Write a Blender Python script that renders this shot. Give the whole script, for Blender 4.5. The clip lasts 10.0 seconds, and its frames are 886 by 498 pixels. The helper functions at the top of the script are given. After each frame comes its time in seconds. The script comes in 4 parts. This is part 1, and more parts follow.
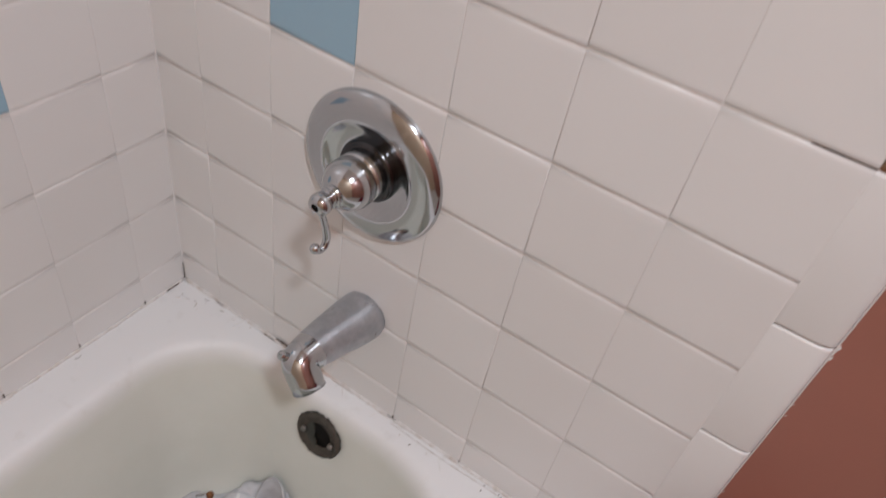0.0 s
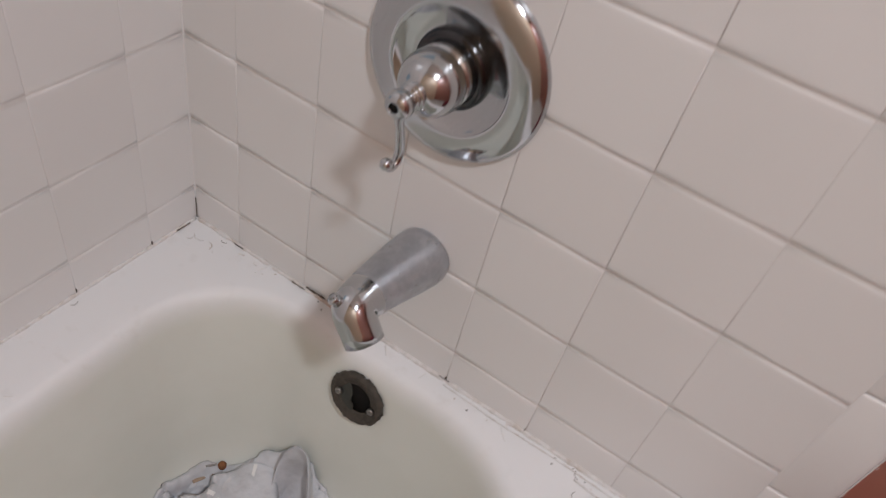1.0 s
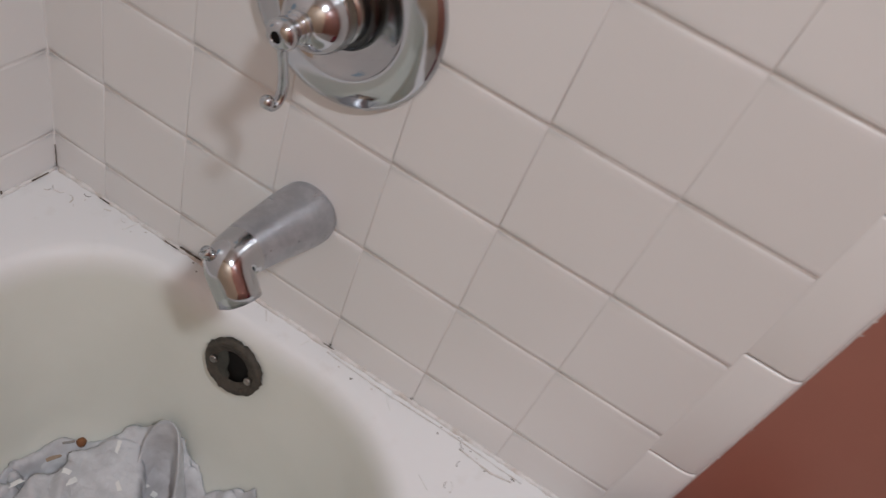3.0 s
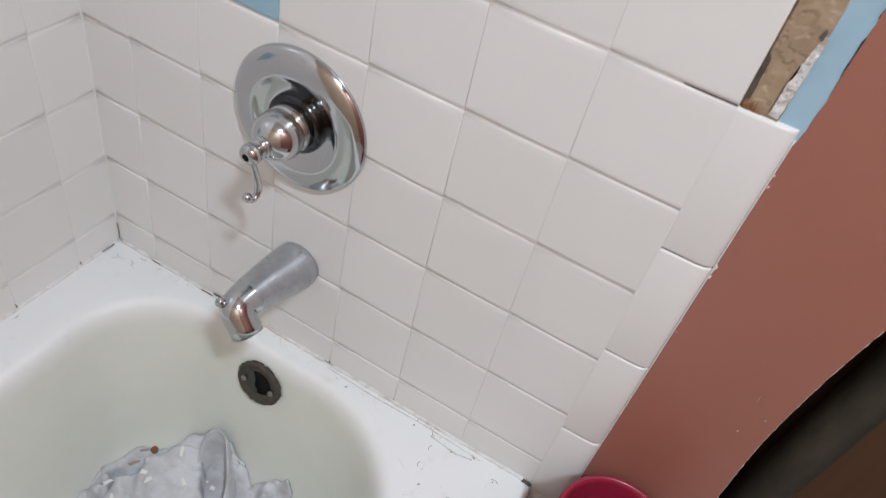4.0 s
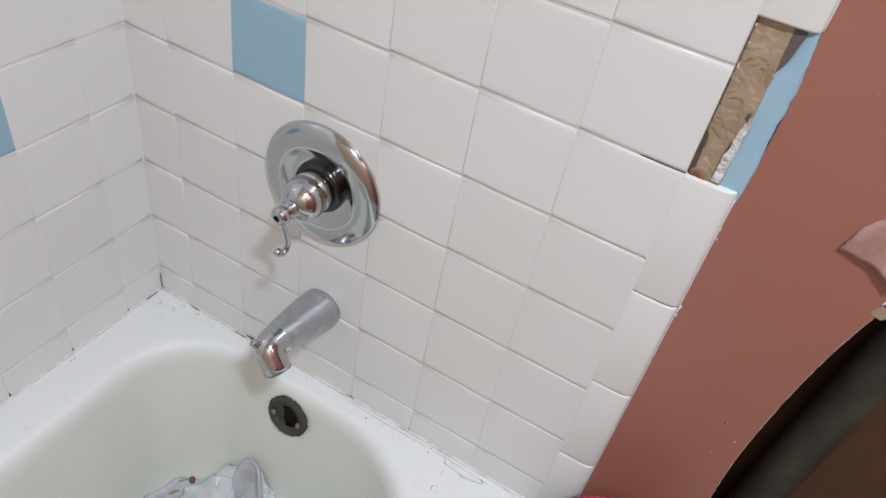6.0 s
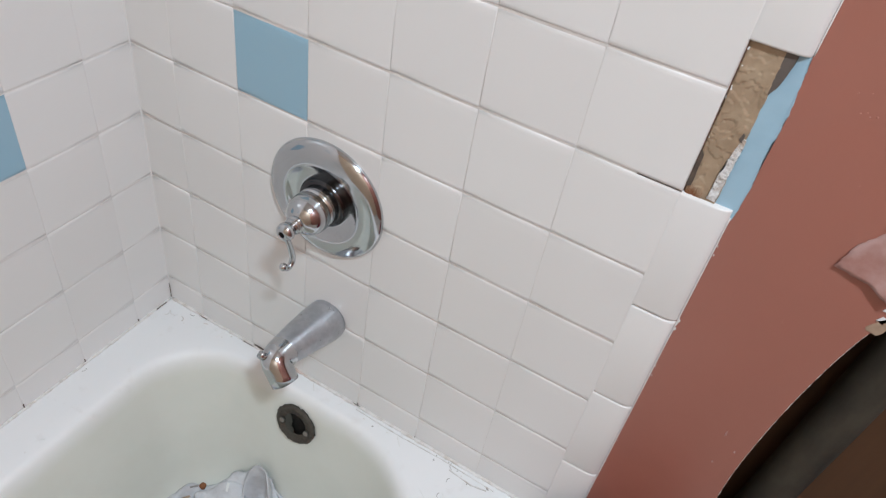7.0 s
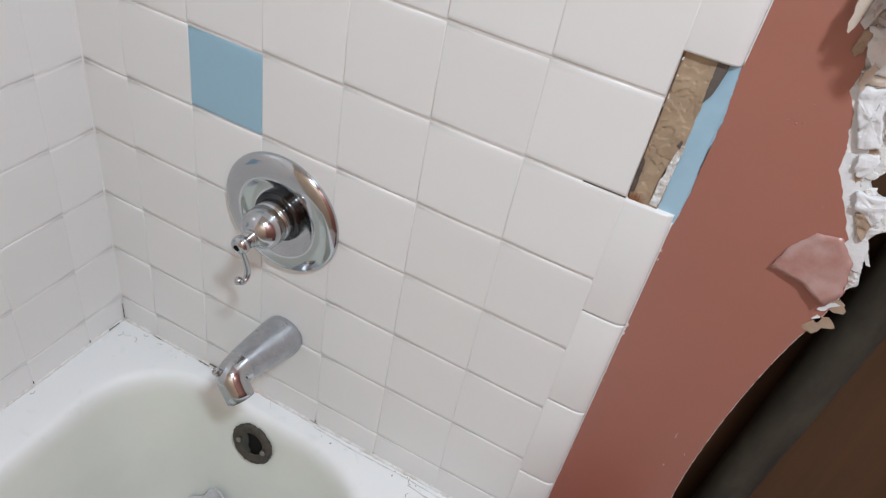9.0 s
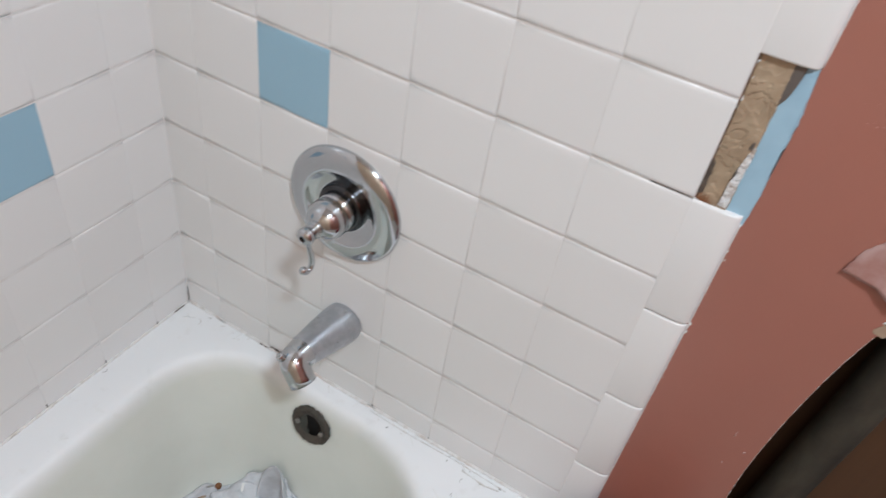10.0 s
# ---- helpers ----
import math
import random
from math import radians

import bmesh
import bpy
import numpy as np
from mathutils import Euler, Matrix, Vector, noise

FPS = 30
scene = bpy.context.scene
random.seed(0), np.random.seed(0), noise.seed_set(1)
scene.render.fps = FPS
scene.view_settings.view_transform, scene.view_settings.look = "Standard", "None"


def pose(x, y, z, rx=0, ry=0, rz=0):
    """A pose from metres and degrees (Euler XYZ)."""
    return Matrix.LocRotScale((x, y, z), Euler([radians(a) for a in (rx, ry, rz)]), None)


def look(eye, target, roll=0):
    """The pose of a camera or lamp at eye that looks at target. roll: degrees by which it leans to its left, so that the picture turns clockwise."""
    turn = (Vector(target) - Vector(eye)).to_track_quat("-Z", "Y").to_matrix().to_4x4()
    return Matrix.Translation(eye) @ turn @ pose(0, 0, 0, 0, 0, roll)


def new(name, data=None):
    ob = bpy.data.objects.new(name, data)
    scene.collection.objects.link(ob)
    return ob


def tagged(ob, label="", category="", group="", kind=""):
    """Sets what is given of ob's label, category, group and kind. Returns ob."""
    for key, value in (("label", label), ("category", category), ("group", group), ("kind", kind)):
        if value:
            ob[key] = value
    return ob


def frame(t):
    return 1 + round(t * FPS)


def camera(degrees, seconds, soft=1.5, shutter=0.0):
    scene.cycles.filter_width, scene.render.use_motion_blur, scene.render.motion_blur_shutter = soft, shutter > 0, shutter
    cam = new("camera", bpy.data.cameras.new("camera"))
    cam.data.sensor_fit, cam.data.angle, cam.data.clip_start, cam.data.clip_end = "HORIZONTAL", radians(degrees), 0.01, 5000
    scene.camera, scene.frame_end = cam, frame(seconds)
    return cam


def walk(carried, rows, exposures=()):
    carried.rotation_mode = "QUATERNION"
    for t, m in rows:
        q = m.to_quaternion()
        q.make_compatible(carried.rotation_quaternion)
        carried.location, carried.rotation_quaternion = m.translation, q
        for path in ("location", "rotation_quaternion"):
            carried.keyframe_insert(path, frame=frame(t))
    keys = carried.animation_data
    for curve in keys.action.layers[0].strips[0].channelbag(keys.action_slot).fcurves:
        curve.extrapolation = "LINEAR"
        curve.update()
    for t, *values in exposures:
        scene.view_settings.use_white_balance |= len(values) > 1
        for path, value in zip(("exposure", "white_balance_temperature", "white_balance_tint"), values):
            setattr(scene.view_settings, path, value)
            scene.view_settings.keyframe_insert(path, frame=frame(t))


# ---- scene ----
cam = camera(63.4, 10.0, soft=1.3, shutter=0.4)
PATH = [
    (0, (0.707, -0.507, 1.237), (0.058, 0.833, -0.099), 11.5),
    (0.2, (0.697, -0.481, 1.220), (0.201, 0.471, 0.172), 10.6),
    (0.5, (0.66, -0.5, 1.191), (0.051, 0.804, -0.198), 13.5),
    (0.7, (0.634, -0.484, 1.164), (0.195, 0.489, 0.109), 14.0),
    (1, (0.598, -0.489, 1.093), (0.037, 0.845, -0.288), 14.6),
    (1.2, (0.574, -0.493, 1.050), (0.179, 0.515, 0.012), 14.7),
    (1.5, (0.561, -0.52, 1.013), (0.043, 0.858, -0.341), 19.5),
    (1.7, (0.543, -0.520, 0.975), (0.203, 0.579, 0.011), 23.1),
    (2, (0.536, -0.491, 0.968), (0.186, 0.987, -0.334), 25.1),
    (2.5, (0.559, -0.48, 0.988), (0.203, 0.987, -0.324), 24.3),
    (3, (0.609, -0.475, 1.051), (0.309, 0.983, -0.285), 23.9),
    (3.2, (0.643, -0.488, 1.086), (0.333, 0.958, -0.26), 23.7),
    (4.3, (0.772, -0.568, 1.291), (0.269, 0.806, -0.073), 12.8),
    (4.5, (0.779, -0.576, 1.296), (0.265, 0.816, -0.044), 13.4),
    (5, (0.786, -0.601, 1.316), (0.187, 0.773, -0.008), 12.2),
    (5.2, (0.782, -0.595, 1.327), (0.330, 0.423, 0.322), 12.1),
    (5.5, (0.792, -0.616, 1.334), (0.142, 0.782, 0.059), 10.7),
    (5.7, (0.791, -0.604, 1.360), (0.312, 0.401, 0.355), 9.3),
    (6, (0.792, -0.616, 1.346), (0.223, 0.792, 0.044), 11.4),
    (6.2, (0.796, -0.606, 1.37), (0.207, 0.777, 0.05), 8.6),
    (7.3, (0.791, -0.613, 1.374), (0.205, 0.787, 0.071), 10.9),
    (7.5, (0.788, -0.616, 1.379), (0.206, 0.799, 0.092), 10.8),
    (8, (0.792, -0.621, 1.39), (0.183, 0.804, 0.125), 10.2),
    (8.5, (0.798, -0.626, 1.39), (0.227, 0.8, 0.109), 10.4),
    (9, (0.814, -0.626, 1.366), (0.288, 0.854, 0.128), 11.8),
    (9.2, (0.807, -0.601, 1.400), (0.436, 0.468, 0.415), 11.0),
    (9.5, (0.805, -0.618, 1.386), (0.295, 0.841, 0.115), 11.0),
    (9.7, (0.804, -0.607, 1.401), (0.393, 0.458, 0.427), 10.0),
    (10, (0.789, -0.633, 1.385), (0.185, 0.757, 0.08), 10.1),
]
walk(cam, [(t, look(eye, target, roll)) for t, eye, target, roll in PATH],
     [(0, -0.29, 6450, 11), (0.5, -0.34, 6450, 11), (1.0, -0.35, 6500, 11), (2.0, -0.37, 6450, 10), (3.2, -0.38, 6400, 10), (4.0, 0.05, 6000, 3), (4.3, 0.07, 5900, 1.5), (10, 0.07, 5900, 1.5)])


# ---------------------------------------------------------------- light
world = bpy.data.worlds.new("world")
scene.world = world
world.use_nodes = True
world.node_tree.nodes["Background"].inputs["Color"].default_value = (0.9, 0.85, 0.8, 1)
world.node_tree.nodes["Background"].inputs["Strength"].default_value = 0.02


def lamp(name, place, target, size, watts, colour):
    data = bpy.data.lights.new(name, "AREA")
    data.shape, data.size, data.size_y, data.energy, data.color = "RECTANGLE", size[0], size[1], watts, colour
    ob = new(name, data)
    ob.matrix_world = look(place, target)
    return ob


# the two bulbs of the ceiling fitting over the floor beside the tub
lamp("ceiling_bulb_light", (1.41, -1.00, 2.69), (1.15, -0.80, 0), (0.09, 0.13), 19.8, (0.874, 0.925, 1.0))
lamp("ceiling_bulb_light", (1.53, -1.00, 2.69), (1.25, -0.80, 0), (0.09, 0.13), 19.8, (0.874, 0.925, 1.0))

# ---------------------------------------------------------------- materials
def mat(name, colour, rough=0.5, metal=0.0):
    m = bpy.data.materials.new(name)
    m.use_nodes = True
    b = m.node_tree.nodes["Principled BSDF"]
    b.inputs["Base Color"].default_value = (*colour, 1)
    b.inputs["Roughness"].default_value = rough
    b.inputs["Metallic"].default_value = metal
    return m


class Mix:
    """Small helper to wire noise into a material."""

    def __init__(self, m):
        self.t = m.node_tree
        self.b = self.t.nodes["Principled BSDF"]
        self.co = self.t.nodes.new("ShaderNodeNewGeometry").outputs["Position"]

    def noise(self, scale, detail=4.0, rough=0.55, stretch=None):
        n = self.t.nodes.new("ShaderNodeTexNoise")
        n.inputs["Scale"].default_value, n.inputs["Detail"].default_value = scale, detail
        n.inputs["Roughness"].default_value = rough
        src = self.co
        if stretch:
            v = self.t.nodes.new("ShaderNodeVectorMath")
            v.operation = "MULTIPLY"
            v.inputs[1].default_value = stretch
            self.t.links.new(src, v.inputs[0])
            src = v.outputs[0]
        self.t.links.new(src, n.inputs["Vector"])
        return n.outputs["Fac"]

    def band(self, fac, lo, hi, a=0.0, b=1.0):
        n = self.t.nodes.new("ShaderNodeMapRange")
        n.inputs["From Min"].default_value, n.inputs["From Max"].default_value = lo, hi
        n.inputs["To Min"].default_value, n.inputs["To Max"].default_value = a, b
        self.t.links.new(fac, n.inputs["Value"])
        return n.outputs["Result"]

    def blend(self, fac, a, b):
        n = self.t.nodes.new("ShaderNodeMix")
        n.data_type = "RGBA"
        for i, v in ((6, a), (7, b)):
            if isinstance(v, tuple):
                n.inputs[i].default_value = (*v, 1)
            else:
                self.t.links.new(v, n.inputs[i])
        self.t.links.new(fac, n.inputs[0])
        return n.outputs[2]

    def spot(self, centre, radius, soft, warp=0.0):
        """1 inside a worn, stained or recoloured patch, 0 outside, with a ragged edge."""
        v = self.t.nodes.new("ShaderNodeVectorMath")
        v.operation = "DISTANCE"
        v.inputs[1].default_value = centre
        src = self.co
        if warp:
            n = self.t.nodes.new("ShaderNodeTexNoise")
            n.inputs["Scale"].default_value = 25
            s = self.t.nodes.new("ShaderNodeVectorMath")
            s.operation = "MULTIPLY_ADD"
            s.inputs[1].default_value = (warp, warp, warp)
            self.t.links.new(n.outputs["Color"], s.inputs[0])
            self.t.links.new(src, s.inputs[2])
            src = s.outputs[0]
        self.t.links.new(src, v.inputs[0])
        return self.band(v.outputs["Value"], radius - soft, radius + soft, 1, 0)

    def mult(self, a, b):
        n = self.t.nodes.new("ShaderNodeMath")
        n.operation = "MULTIPLY"
        for i, v in enumerate((a, b)):
            if isinstance(v, float):
                n.inputs[i].default_value = v
            else:
                self.t.links.new(v, n.inputs[i])
        return n.outputs[0]

    def random(self):
        return self.t.nodes.new("ShaderNodeObjectInfo").outputs["Random"]

    def island(self):
        return self.t.nodes.new("ShaderNodeNewGeometry").outputs["Random Per Island"]

    def colour(self, out):
        self.t.links.new(out, self.b.inputs["Base Color"])
        return self

    def rough(self, out):
        self.t.links.new(out, self.b.inputs["Roughness"])
        return self

    def bump(self, out, strength, dist=0.001):
        n = self.t.nodes.new("ShaderNodeBump")
        n.inputs["Strength"].default_value, n.inputs["Distance"].default_value = strength, dist
        self.t.links.new(out, n.inputs["Height"])
        self.t.links.new(n.outputs["Normal"], self.b.inputs["Normal"])
        return self


def glazed(name, light, dark):
    m = mat(name, light, 0.30)
    k = Mix(m)
    a = k.blend(k.random(), light, dark)
    soiled = tuple(c * f for c, f in zip(dark, (0.95, 0.925, 0.89)))
    k.colour(k.blend(k.band(k.noise(3.5, 5), 0.40, 0.85, 0, 0.22), a, soiled))
    k.rough(k.band(k.noise(6, 2), 0.2, 0.8, 0.27, 0.35))
    k.bump(k.noise(7, 1), 0.03, 0.004)
    return m


M_TILE = glazed("glazed_white_tile", (0.765, 0.75, 0.735), (0.735, 0.718, 0.703))
M_BLUE = glazed("glazed_blue_tile", (0.325, 0.49, 0.60), (0.31, 0.475, 0.585))
M_GROUT = mat("grout", (0.42, 0.37, 0.34), 0.9)
k = Mix(M_GROUT)
k.colour(k.blend(k.band(k.noise(16, 6), 0.35, 0.65), (0.72, 0.685, 0.655), (0.57, 0.52, 0.485))).bump(k.noise(400), 0.4)
M_FILL = mat("white_grout", (0.68, 0.655, 0.635), 0.6)
k = Mix(M_FILL)
k.colour(k.blend(k.band(k.noise(40, 6), 0.4, 0.75), (0.73, 0.71, 0.69), (0.62, 0.585, 0.555)))
M_GAP = mat("open_joint", (0.08, 0.065, 0.055), 0.95)

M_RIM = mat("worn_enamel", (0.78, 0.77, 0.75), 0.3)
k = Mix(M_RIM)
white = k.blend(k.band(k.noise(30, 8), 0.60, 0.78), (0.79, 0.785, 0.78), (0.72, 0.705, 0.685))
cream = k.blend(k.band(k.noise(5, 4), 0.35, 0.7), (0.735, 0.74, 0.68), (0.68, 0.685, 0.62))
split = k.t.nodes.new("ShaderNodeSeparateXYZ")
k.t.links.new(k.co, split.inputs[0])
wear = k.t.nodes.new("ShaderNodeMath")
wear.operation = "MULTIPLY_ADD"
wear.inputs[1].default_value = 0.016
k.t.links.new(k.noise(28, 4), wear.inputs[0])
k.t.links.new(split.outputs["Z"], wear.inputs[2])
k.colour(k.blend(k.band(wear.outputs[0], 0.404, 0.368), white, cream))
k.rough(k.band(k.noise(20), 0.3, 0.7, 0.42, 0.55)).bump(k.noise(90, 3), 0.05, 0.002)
M_CAULK = mat("old_caulk", (0.66, 0.63, 0.59), 0.7)
k = Mix(M_CAULK)
a = k.blend(k.band(k.noise(55, 8), 0.46, 0.66), (0.74, 0.72, 0.70), (0.57, 0.52, 0.47))
# orange-brown patch on the caulk below the spout
a = k.blend(k.mult(k.spot((0.30, -0.004, 0.398), 0.045, 0.02, 0.02), 0.55), a, (0.42, 0.22, 0.11))
k.colour(a).bump(k.noise(180, 6), 0.8, 0.003)
M_GRIME = mat("black_grime", (0.07, 0.055, 0.045), 0.9)
k = Mix(M_GRIME)
k.colour(k.blend(k.noise(90), (0.04, 0.03, 0.025), (0.16, 0.12, 0.09)))

M_CHROME = mat("chrome", (0.52, 0.535, 0.55), 0.09, 1.0)
k = Mix(M_CHROME)
k.rough(k.band(k.noise(45, 5), 0.4, 0.7, 0.07, 0.2))
M_DULL = mat("limed_chrome", (0.50, 0.52, 0.55), 0.35, 0.88)
k = Mix(M_DULL)
k.colour(k.blend(k.band(k.noise(60, 9, 0.65), 0.42, 0.66), (0.43, 0.45, 0.48), (0.53, 0.55, 0.58)))
k.rough(k.band(k.noise(45, 9, 0.7), 0.35, 0.68, 0.26, 0.46)).bump(k.noise(170, 6, 0.7), 0.35, 0.0008)
# near-black metal: the plate's dark reflection put into a colour
M_DARKREFLECTION = mat("painted_dark_reflection", (0.07, 0.07, 0.073), 0.15, 1.0)
M_IRON = mat("corroded_brass", (0.10, 0.09, 0.075), 0.7, 0.25)
k = Mix(M_IRON)
k.colour(k.blend(k.noise(150, 6), (0.026, 0.021, 0.016), (0.115, 0.098, 0.078))).bump(k.noise(300, 6), 0.9, 0.002)
M_WEB = mat("dark_scale", (0.075, 0.068, 0.060), 0.7, 0.2)
k = Mix(M_WEB)
k.colour(k.blend(k.noise(120, 6), (0.030, 0.030, 0.025), (0.075, 0.075, 0.062))).bump(k.noise(200, 5), 0.6, 0.001)
# near-black without gloss: the shade inside openings put into the colour
M_BLACK = mat("painted_opening_dark", (0.012, 0.011, 0.010), 0.8)
M_BLACK.node_tree.nodes["Principled BSDF"].inputs["Specular IOR Level"].default_value = 0.05
M_SCREW = mat("steel_screw", (0.30, 0.28, 0.255), 0.45, 1.0)

M_PAINT = mat("red_brown_wall_paint", (0.285, 0.105, 0.068), 0.42)
k = Mix(M_PAINT)
a = k.blend(k.band(k.noise(4, 5), 0.3, 0.75), (0.34, 0.134, 0.098), (0.31, 0.119, 0.085))
k.colour(k.blend(k.band(k.noise(70, 3), 0.72, 0.80, 0, 0.5), a, (0.37, 0.16, 0.12)))
k.rough(k.band(k.noise(30), 0.3, 0.7, 0.32, 0.46)).bump(k.noise(130, 5), 0.20, 0.0012)
k.b.inputs["Specular IOR Level"].default_value = 0.85
M_PEEL = mat("peeled_paint_skin", (0.42, 0.21, 0.17), 0.33)
k = Mix(M_PEEL)
k.colour(k.blend(k.band(k.noise(38, 6), 0.36, 0.62), (0.33, 0.165, 0.138), (0.42, 0.265, 0.24))).bump(k.noise(90, 6), 0.3, 0.001)
M_BLUEPAINT = mat("old_blue_paint", (0.26, 0.47, 0.62), 0.4)
k = Mix(M_BLUEPAINT)
k.colour(k.blend(k.band(k.noise(24, 6), 0.4, 0.75), (0.355, 0.52, 0.635), (0.30, 0.45, 0.56))).bump(k.noise(200), 0.15)
M_MASTIC = mat("tan_tile_adhesive", (0.27, 0.19, 0.11), 0.6)
k = Mix(M_MASTIC)
a = k.blend(k.band(k.noise(45, 5), 0.35, 0.7), (0.40, 0.30, 0.20), (0.29, 0.205, 0.13))
a = k.blend(k.spot((0.779, 0.006, 0.998), 0.013, 0.004, 0.014), a, (0.17, 0.058, 0.015))
k.colour(a).bump(k.noise(110, 5), 0.35, 0.0012)
M_DARKBROWN = mat("dark_grey_brown", (0.115, 0.095, 0.085), 0.8)
k = Mix(M_DARKBROWN)
k.colour(k.blend(k.noise(120, 4), (0.14, 0.115, 0.10), (0.085, 0.07, 0.06)))
M_GYPSUM = mat("broken_gypsum", (0.72, 0.70, 0.68), 0.95)
k = Mix(M_GYPSUM)
k.colour(k.blend(k.band(k.noise(70, 8), 0.5, 0.72), (0.75, 0.735, 0.72), (0.48, 0.40, 0.33))).bump(k.noise(160, 9), 1.0, 0.006)
M_CRUST = mat("crumbled_board", (0.74, 0.72, 0.70), 0.95)
k = Mix(M_CRUST)
k.colour(k.blend(k.band(k.noise(48, 6, 0.6), 0.51, 0.54), (0.68, 0.67, 0.66), (0.34, 0.25, 0.18))).bump(k.noise(240, 6), 0.35, 0.0015)
M_PAPER = mat("torn_board_paper", (0.74, 0.74, 0.76), 0.8)
k = Mix(M_PAPER)
k.colour(k.blend(k.noise(40, 6), (0.77, 0.77, 0.785), (0.62, 0.60, 0.595))).bump(k.noise(150, 6, 0.65), 0.7, 0.002)
M_KRAFT = mat("brown_board_paper", (0.36, 0.25, 0.17), 0.85)
k = Mix(M_KRAFT)
k.colour(k.blend(k.noise(90, 6), (0.45, 0.34, 0.25), (0.26, 0.17, 0.11))).bump(k.noise(220, 4), 0.4)
M_SCRAP = mat("tan_paper_scrap", (0.50, 0.42, 0.35), 0.85)
k = Mix(M_SCRAP)
k.colour(k.blend(k.noise(120, 6), (0.60, 0.52, 0.45), (0.40, 0.31, 0.24))).bump(k.noise(220, 4), 0.4)
M_WOOD = mat("old_framing_wood", (0.17, 0.085, 0.04), 0.75)
k = Mix(M_WOOD)
k.colour(k.blend(k.noise(30, 8, 0.6, (1, 1, 0.06)), (0.110, 0.050, 0.019), (0.050, 0.021, 0.008))).bump(k.noise(60, 8, 0.6, (1, 1, 0.06)), 0.4)
M_PIPE = mat("grey_pipe", (0.13, 0.115, 0.095), 0.85)
k = Mix(M_PIPE)
k.colour(k.blend(k.band(k.noise(14, 8, 0.65, (1, 1, 0.5)), 0.35, 0.68), (0.052, 0.043, 0.029), (0.014, 0.010, 0.006))).bump(k.noise(120, 5), 0.3)
M_CLOTH = mat("grey_towelling", (0.58, 0.58, 0.60), 0.95)
k = Mix(M_CLOTH)
k.colour(k.blend(k.band(k.noise(22, 8), 0.42, 0.72), (0.65, 0.65, 0.67), (0.42, 0.41, 0.42))).bump(k.noise(420, 5, 0.7), 0.6, 0.0025)
M_CHIP = mat("white_paint_chip", (0.78, 0.77, 0.75), 0.7)
M_SOIL = mat("brown_crumb", (0.22, 0.09, 0.035), 0.8)
M_DUST = mat("grey_grit", (0.30, 0.28, 0.26), 0.9)
M_RED = mat("red_plastic", (0.27, 0.016, 0.045), 0.30)
k = Mix(M_RED)
k.colour(k.blend(k.noise(12, 4), (0.30, 0.018, 0.05), (0.24, 0.014, 0.04)))
M_CEIL = mat("ceiling_paint", (0.76, 0.74, 0.71), 0.8)
k = Mix(M_CEIL)
k.colour(k.blend(k.noise(6), (0.78, 0.76, 0.73), (0.72, 0.70, 0.67))).bump(k.noise(300), 0.2)
# cream picked for unseen walls so that their bounce warms the shadows
M_CREAM = mat("warm_bounce_paint", (0.45, 0.36, 0.27), 0.6)
k = Mix(M_CREAM)
k.colour(k.blend(k.noise(5, 4), (0.64, 0.49, 0.345), (0.58, 0.435, 0.30))).bump(k.noise(130), 0.2)
M_FLOOR = mat("grey_sheet_floor", (0.40, 0.36, 0.32), 0.5)
k = Mix(M_FLOOR)
k.colour(k.blend(k.noise(20, 6), (0.42, 0.375, 0.33), (0.34, 0.30, 0.26)))


# ---------------------------------------------------------------- mesh helpers
def finish(bm, name, material, smooth=True, more=()):
    me = bpy.data.meshes.new(name)
    bmesh.ops.recalc_face_normals(bm, faces=bm.faces)
    bm.to_mesh(me)
    bm.free()
    for m in (material, *more):
        me.materials.append(m)
    if smooth:
        me.polygons.foreach_set("use_smooth", [len(p.vertices) < 9 for p in me.polygons])
    return me


def part(name, bm, material, parent=None, label="", smooth=True, more=()):
    ob = new(name, finish(bm, name, material, smooth, more))
    if parent:
        ob.parent = parent
    return tagged(ob, label)


def thing(name, place=(0, 0, 0), **tags):
    ob = new(name)
    ob.location = place
    ob.empty_display_size = 0.02
    return tagged(ob, **tags)


def structure(name, bm, material, label, category, smooth=False):
    return tagged(part(name, bm, material, None, label, smooth), label, category, kind="structure")


def box(bm, x0, x1, y0, y1, z0, z1, bevel=0.0):
    vs = bmesh.ops.create_cube(bm, size=1)["verts"]
    for v in vs:
        v.co = Vector((x0 + (v.co.x + 0.5) * (x1 - x0), y0 + (v.co.y + 0.5) * (y1 - y0), z0 + (v.co.z + 0.5) * (z1 - z0)))
    if bevel:
        es = list({e for v in vs for e in v.link_edges})
        bmesh.ops.bevel(bm, geom=es, offset=bevel, segments=2, affect="EDGES")
    return bm


def loops(bm, rings, close=(False, False)):
    """Skin a list of closed rings of equal length."""
    made = [[bm.verts.new(p) for p in ring] for ring in rings]
    n = len(rings[0])
    for a, b in zip(made, made[1:]):
        for i in range(n):
            bm.faces.new((a[i], a[(i + 1) % n], b[(i + 1) % n], b[i]))
    if close[0]:
        bm.faces.new(made[0][::-1])
    if close[1]:
        bm.faces.new(made[-1])
    return bm


def lathe(profile, centre, segs=48):
    """Turn (radius, depth) about the axis that comes out of the faucet wall (towards -y)."""
    bm = bmesh.new()
    cx, cy, cz = centre
    rings = [[(cx + r * math.cos(2 * math.pi * i / segs), cy - d, cz + r * math.sin(2 * math.pi * i / segs)) for i in range(segs)] for r, d in profile]
    return loops(bm, rings, (True, True))


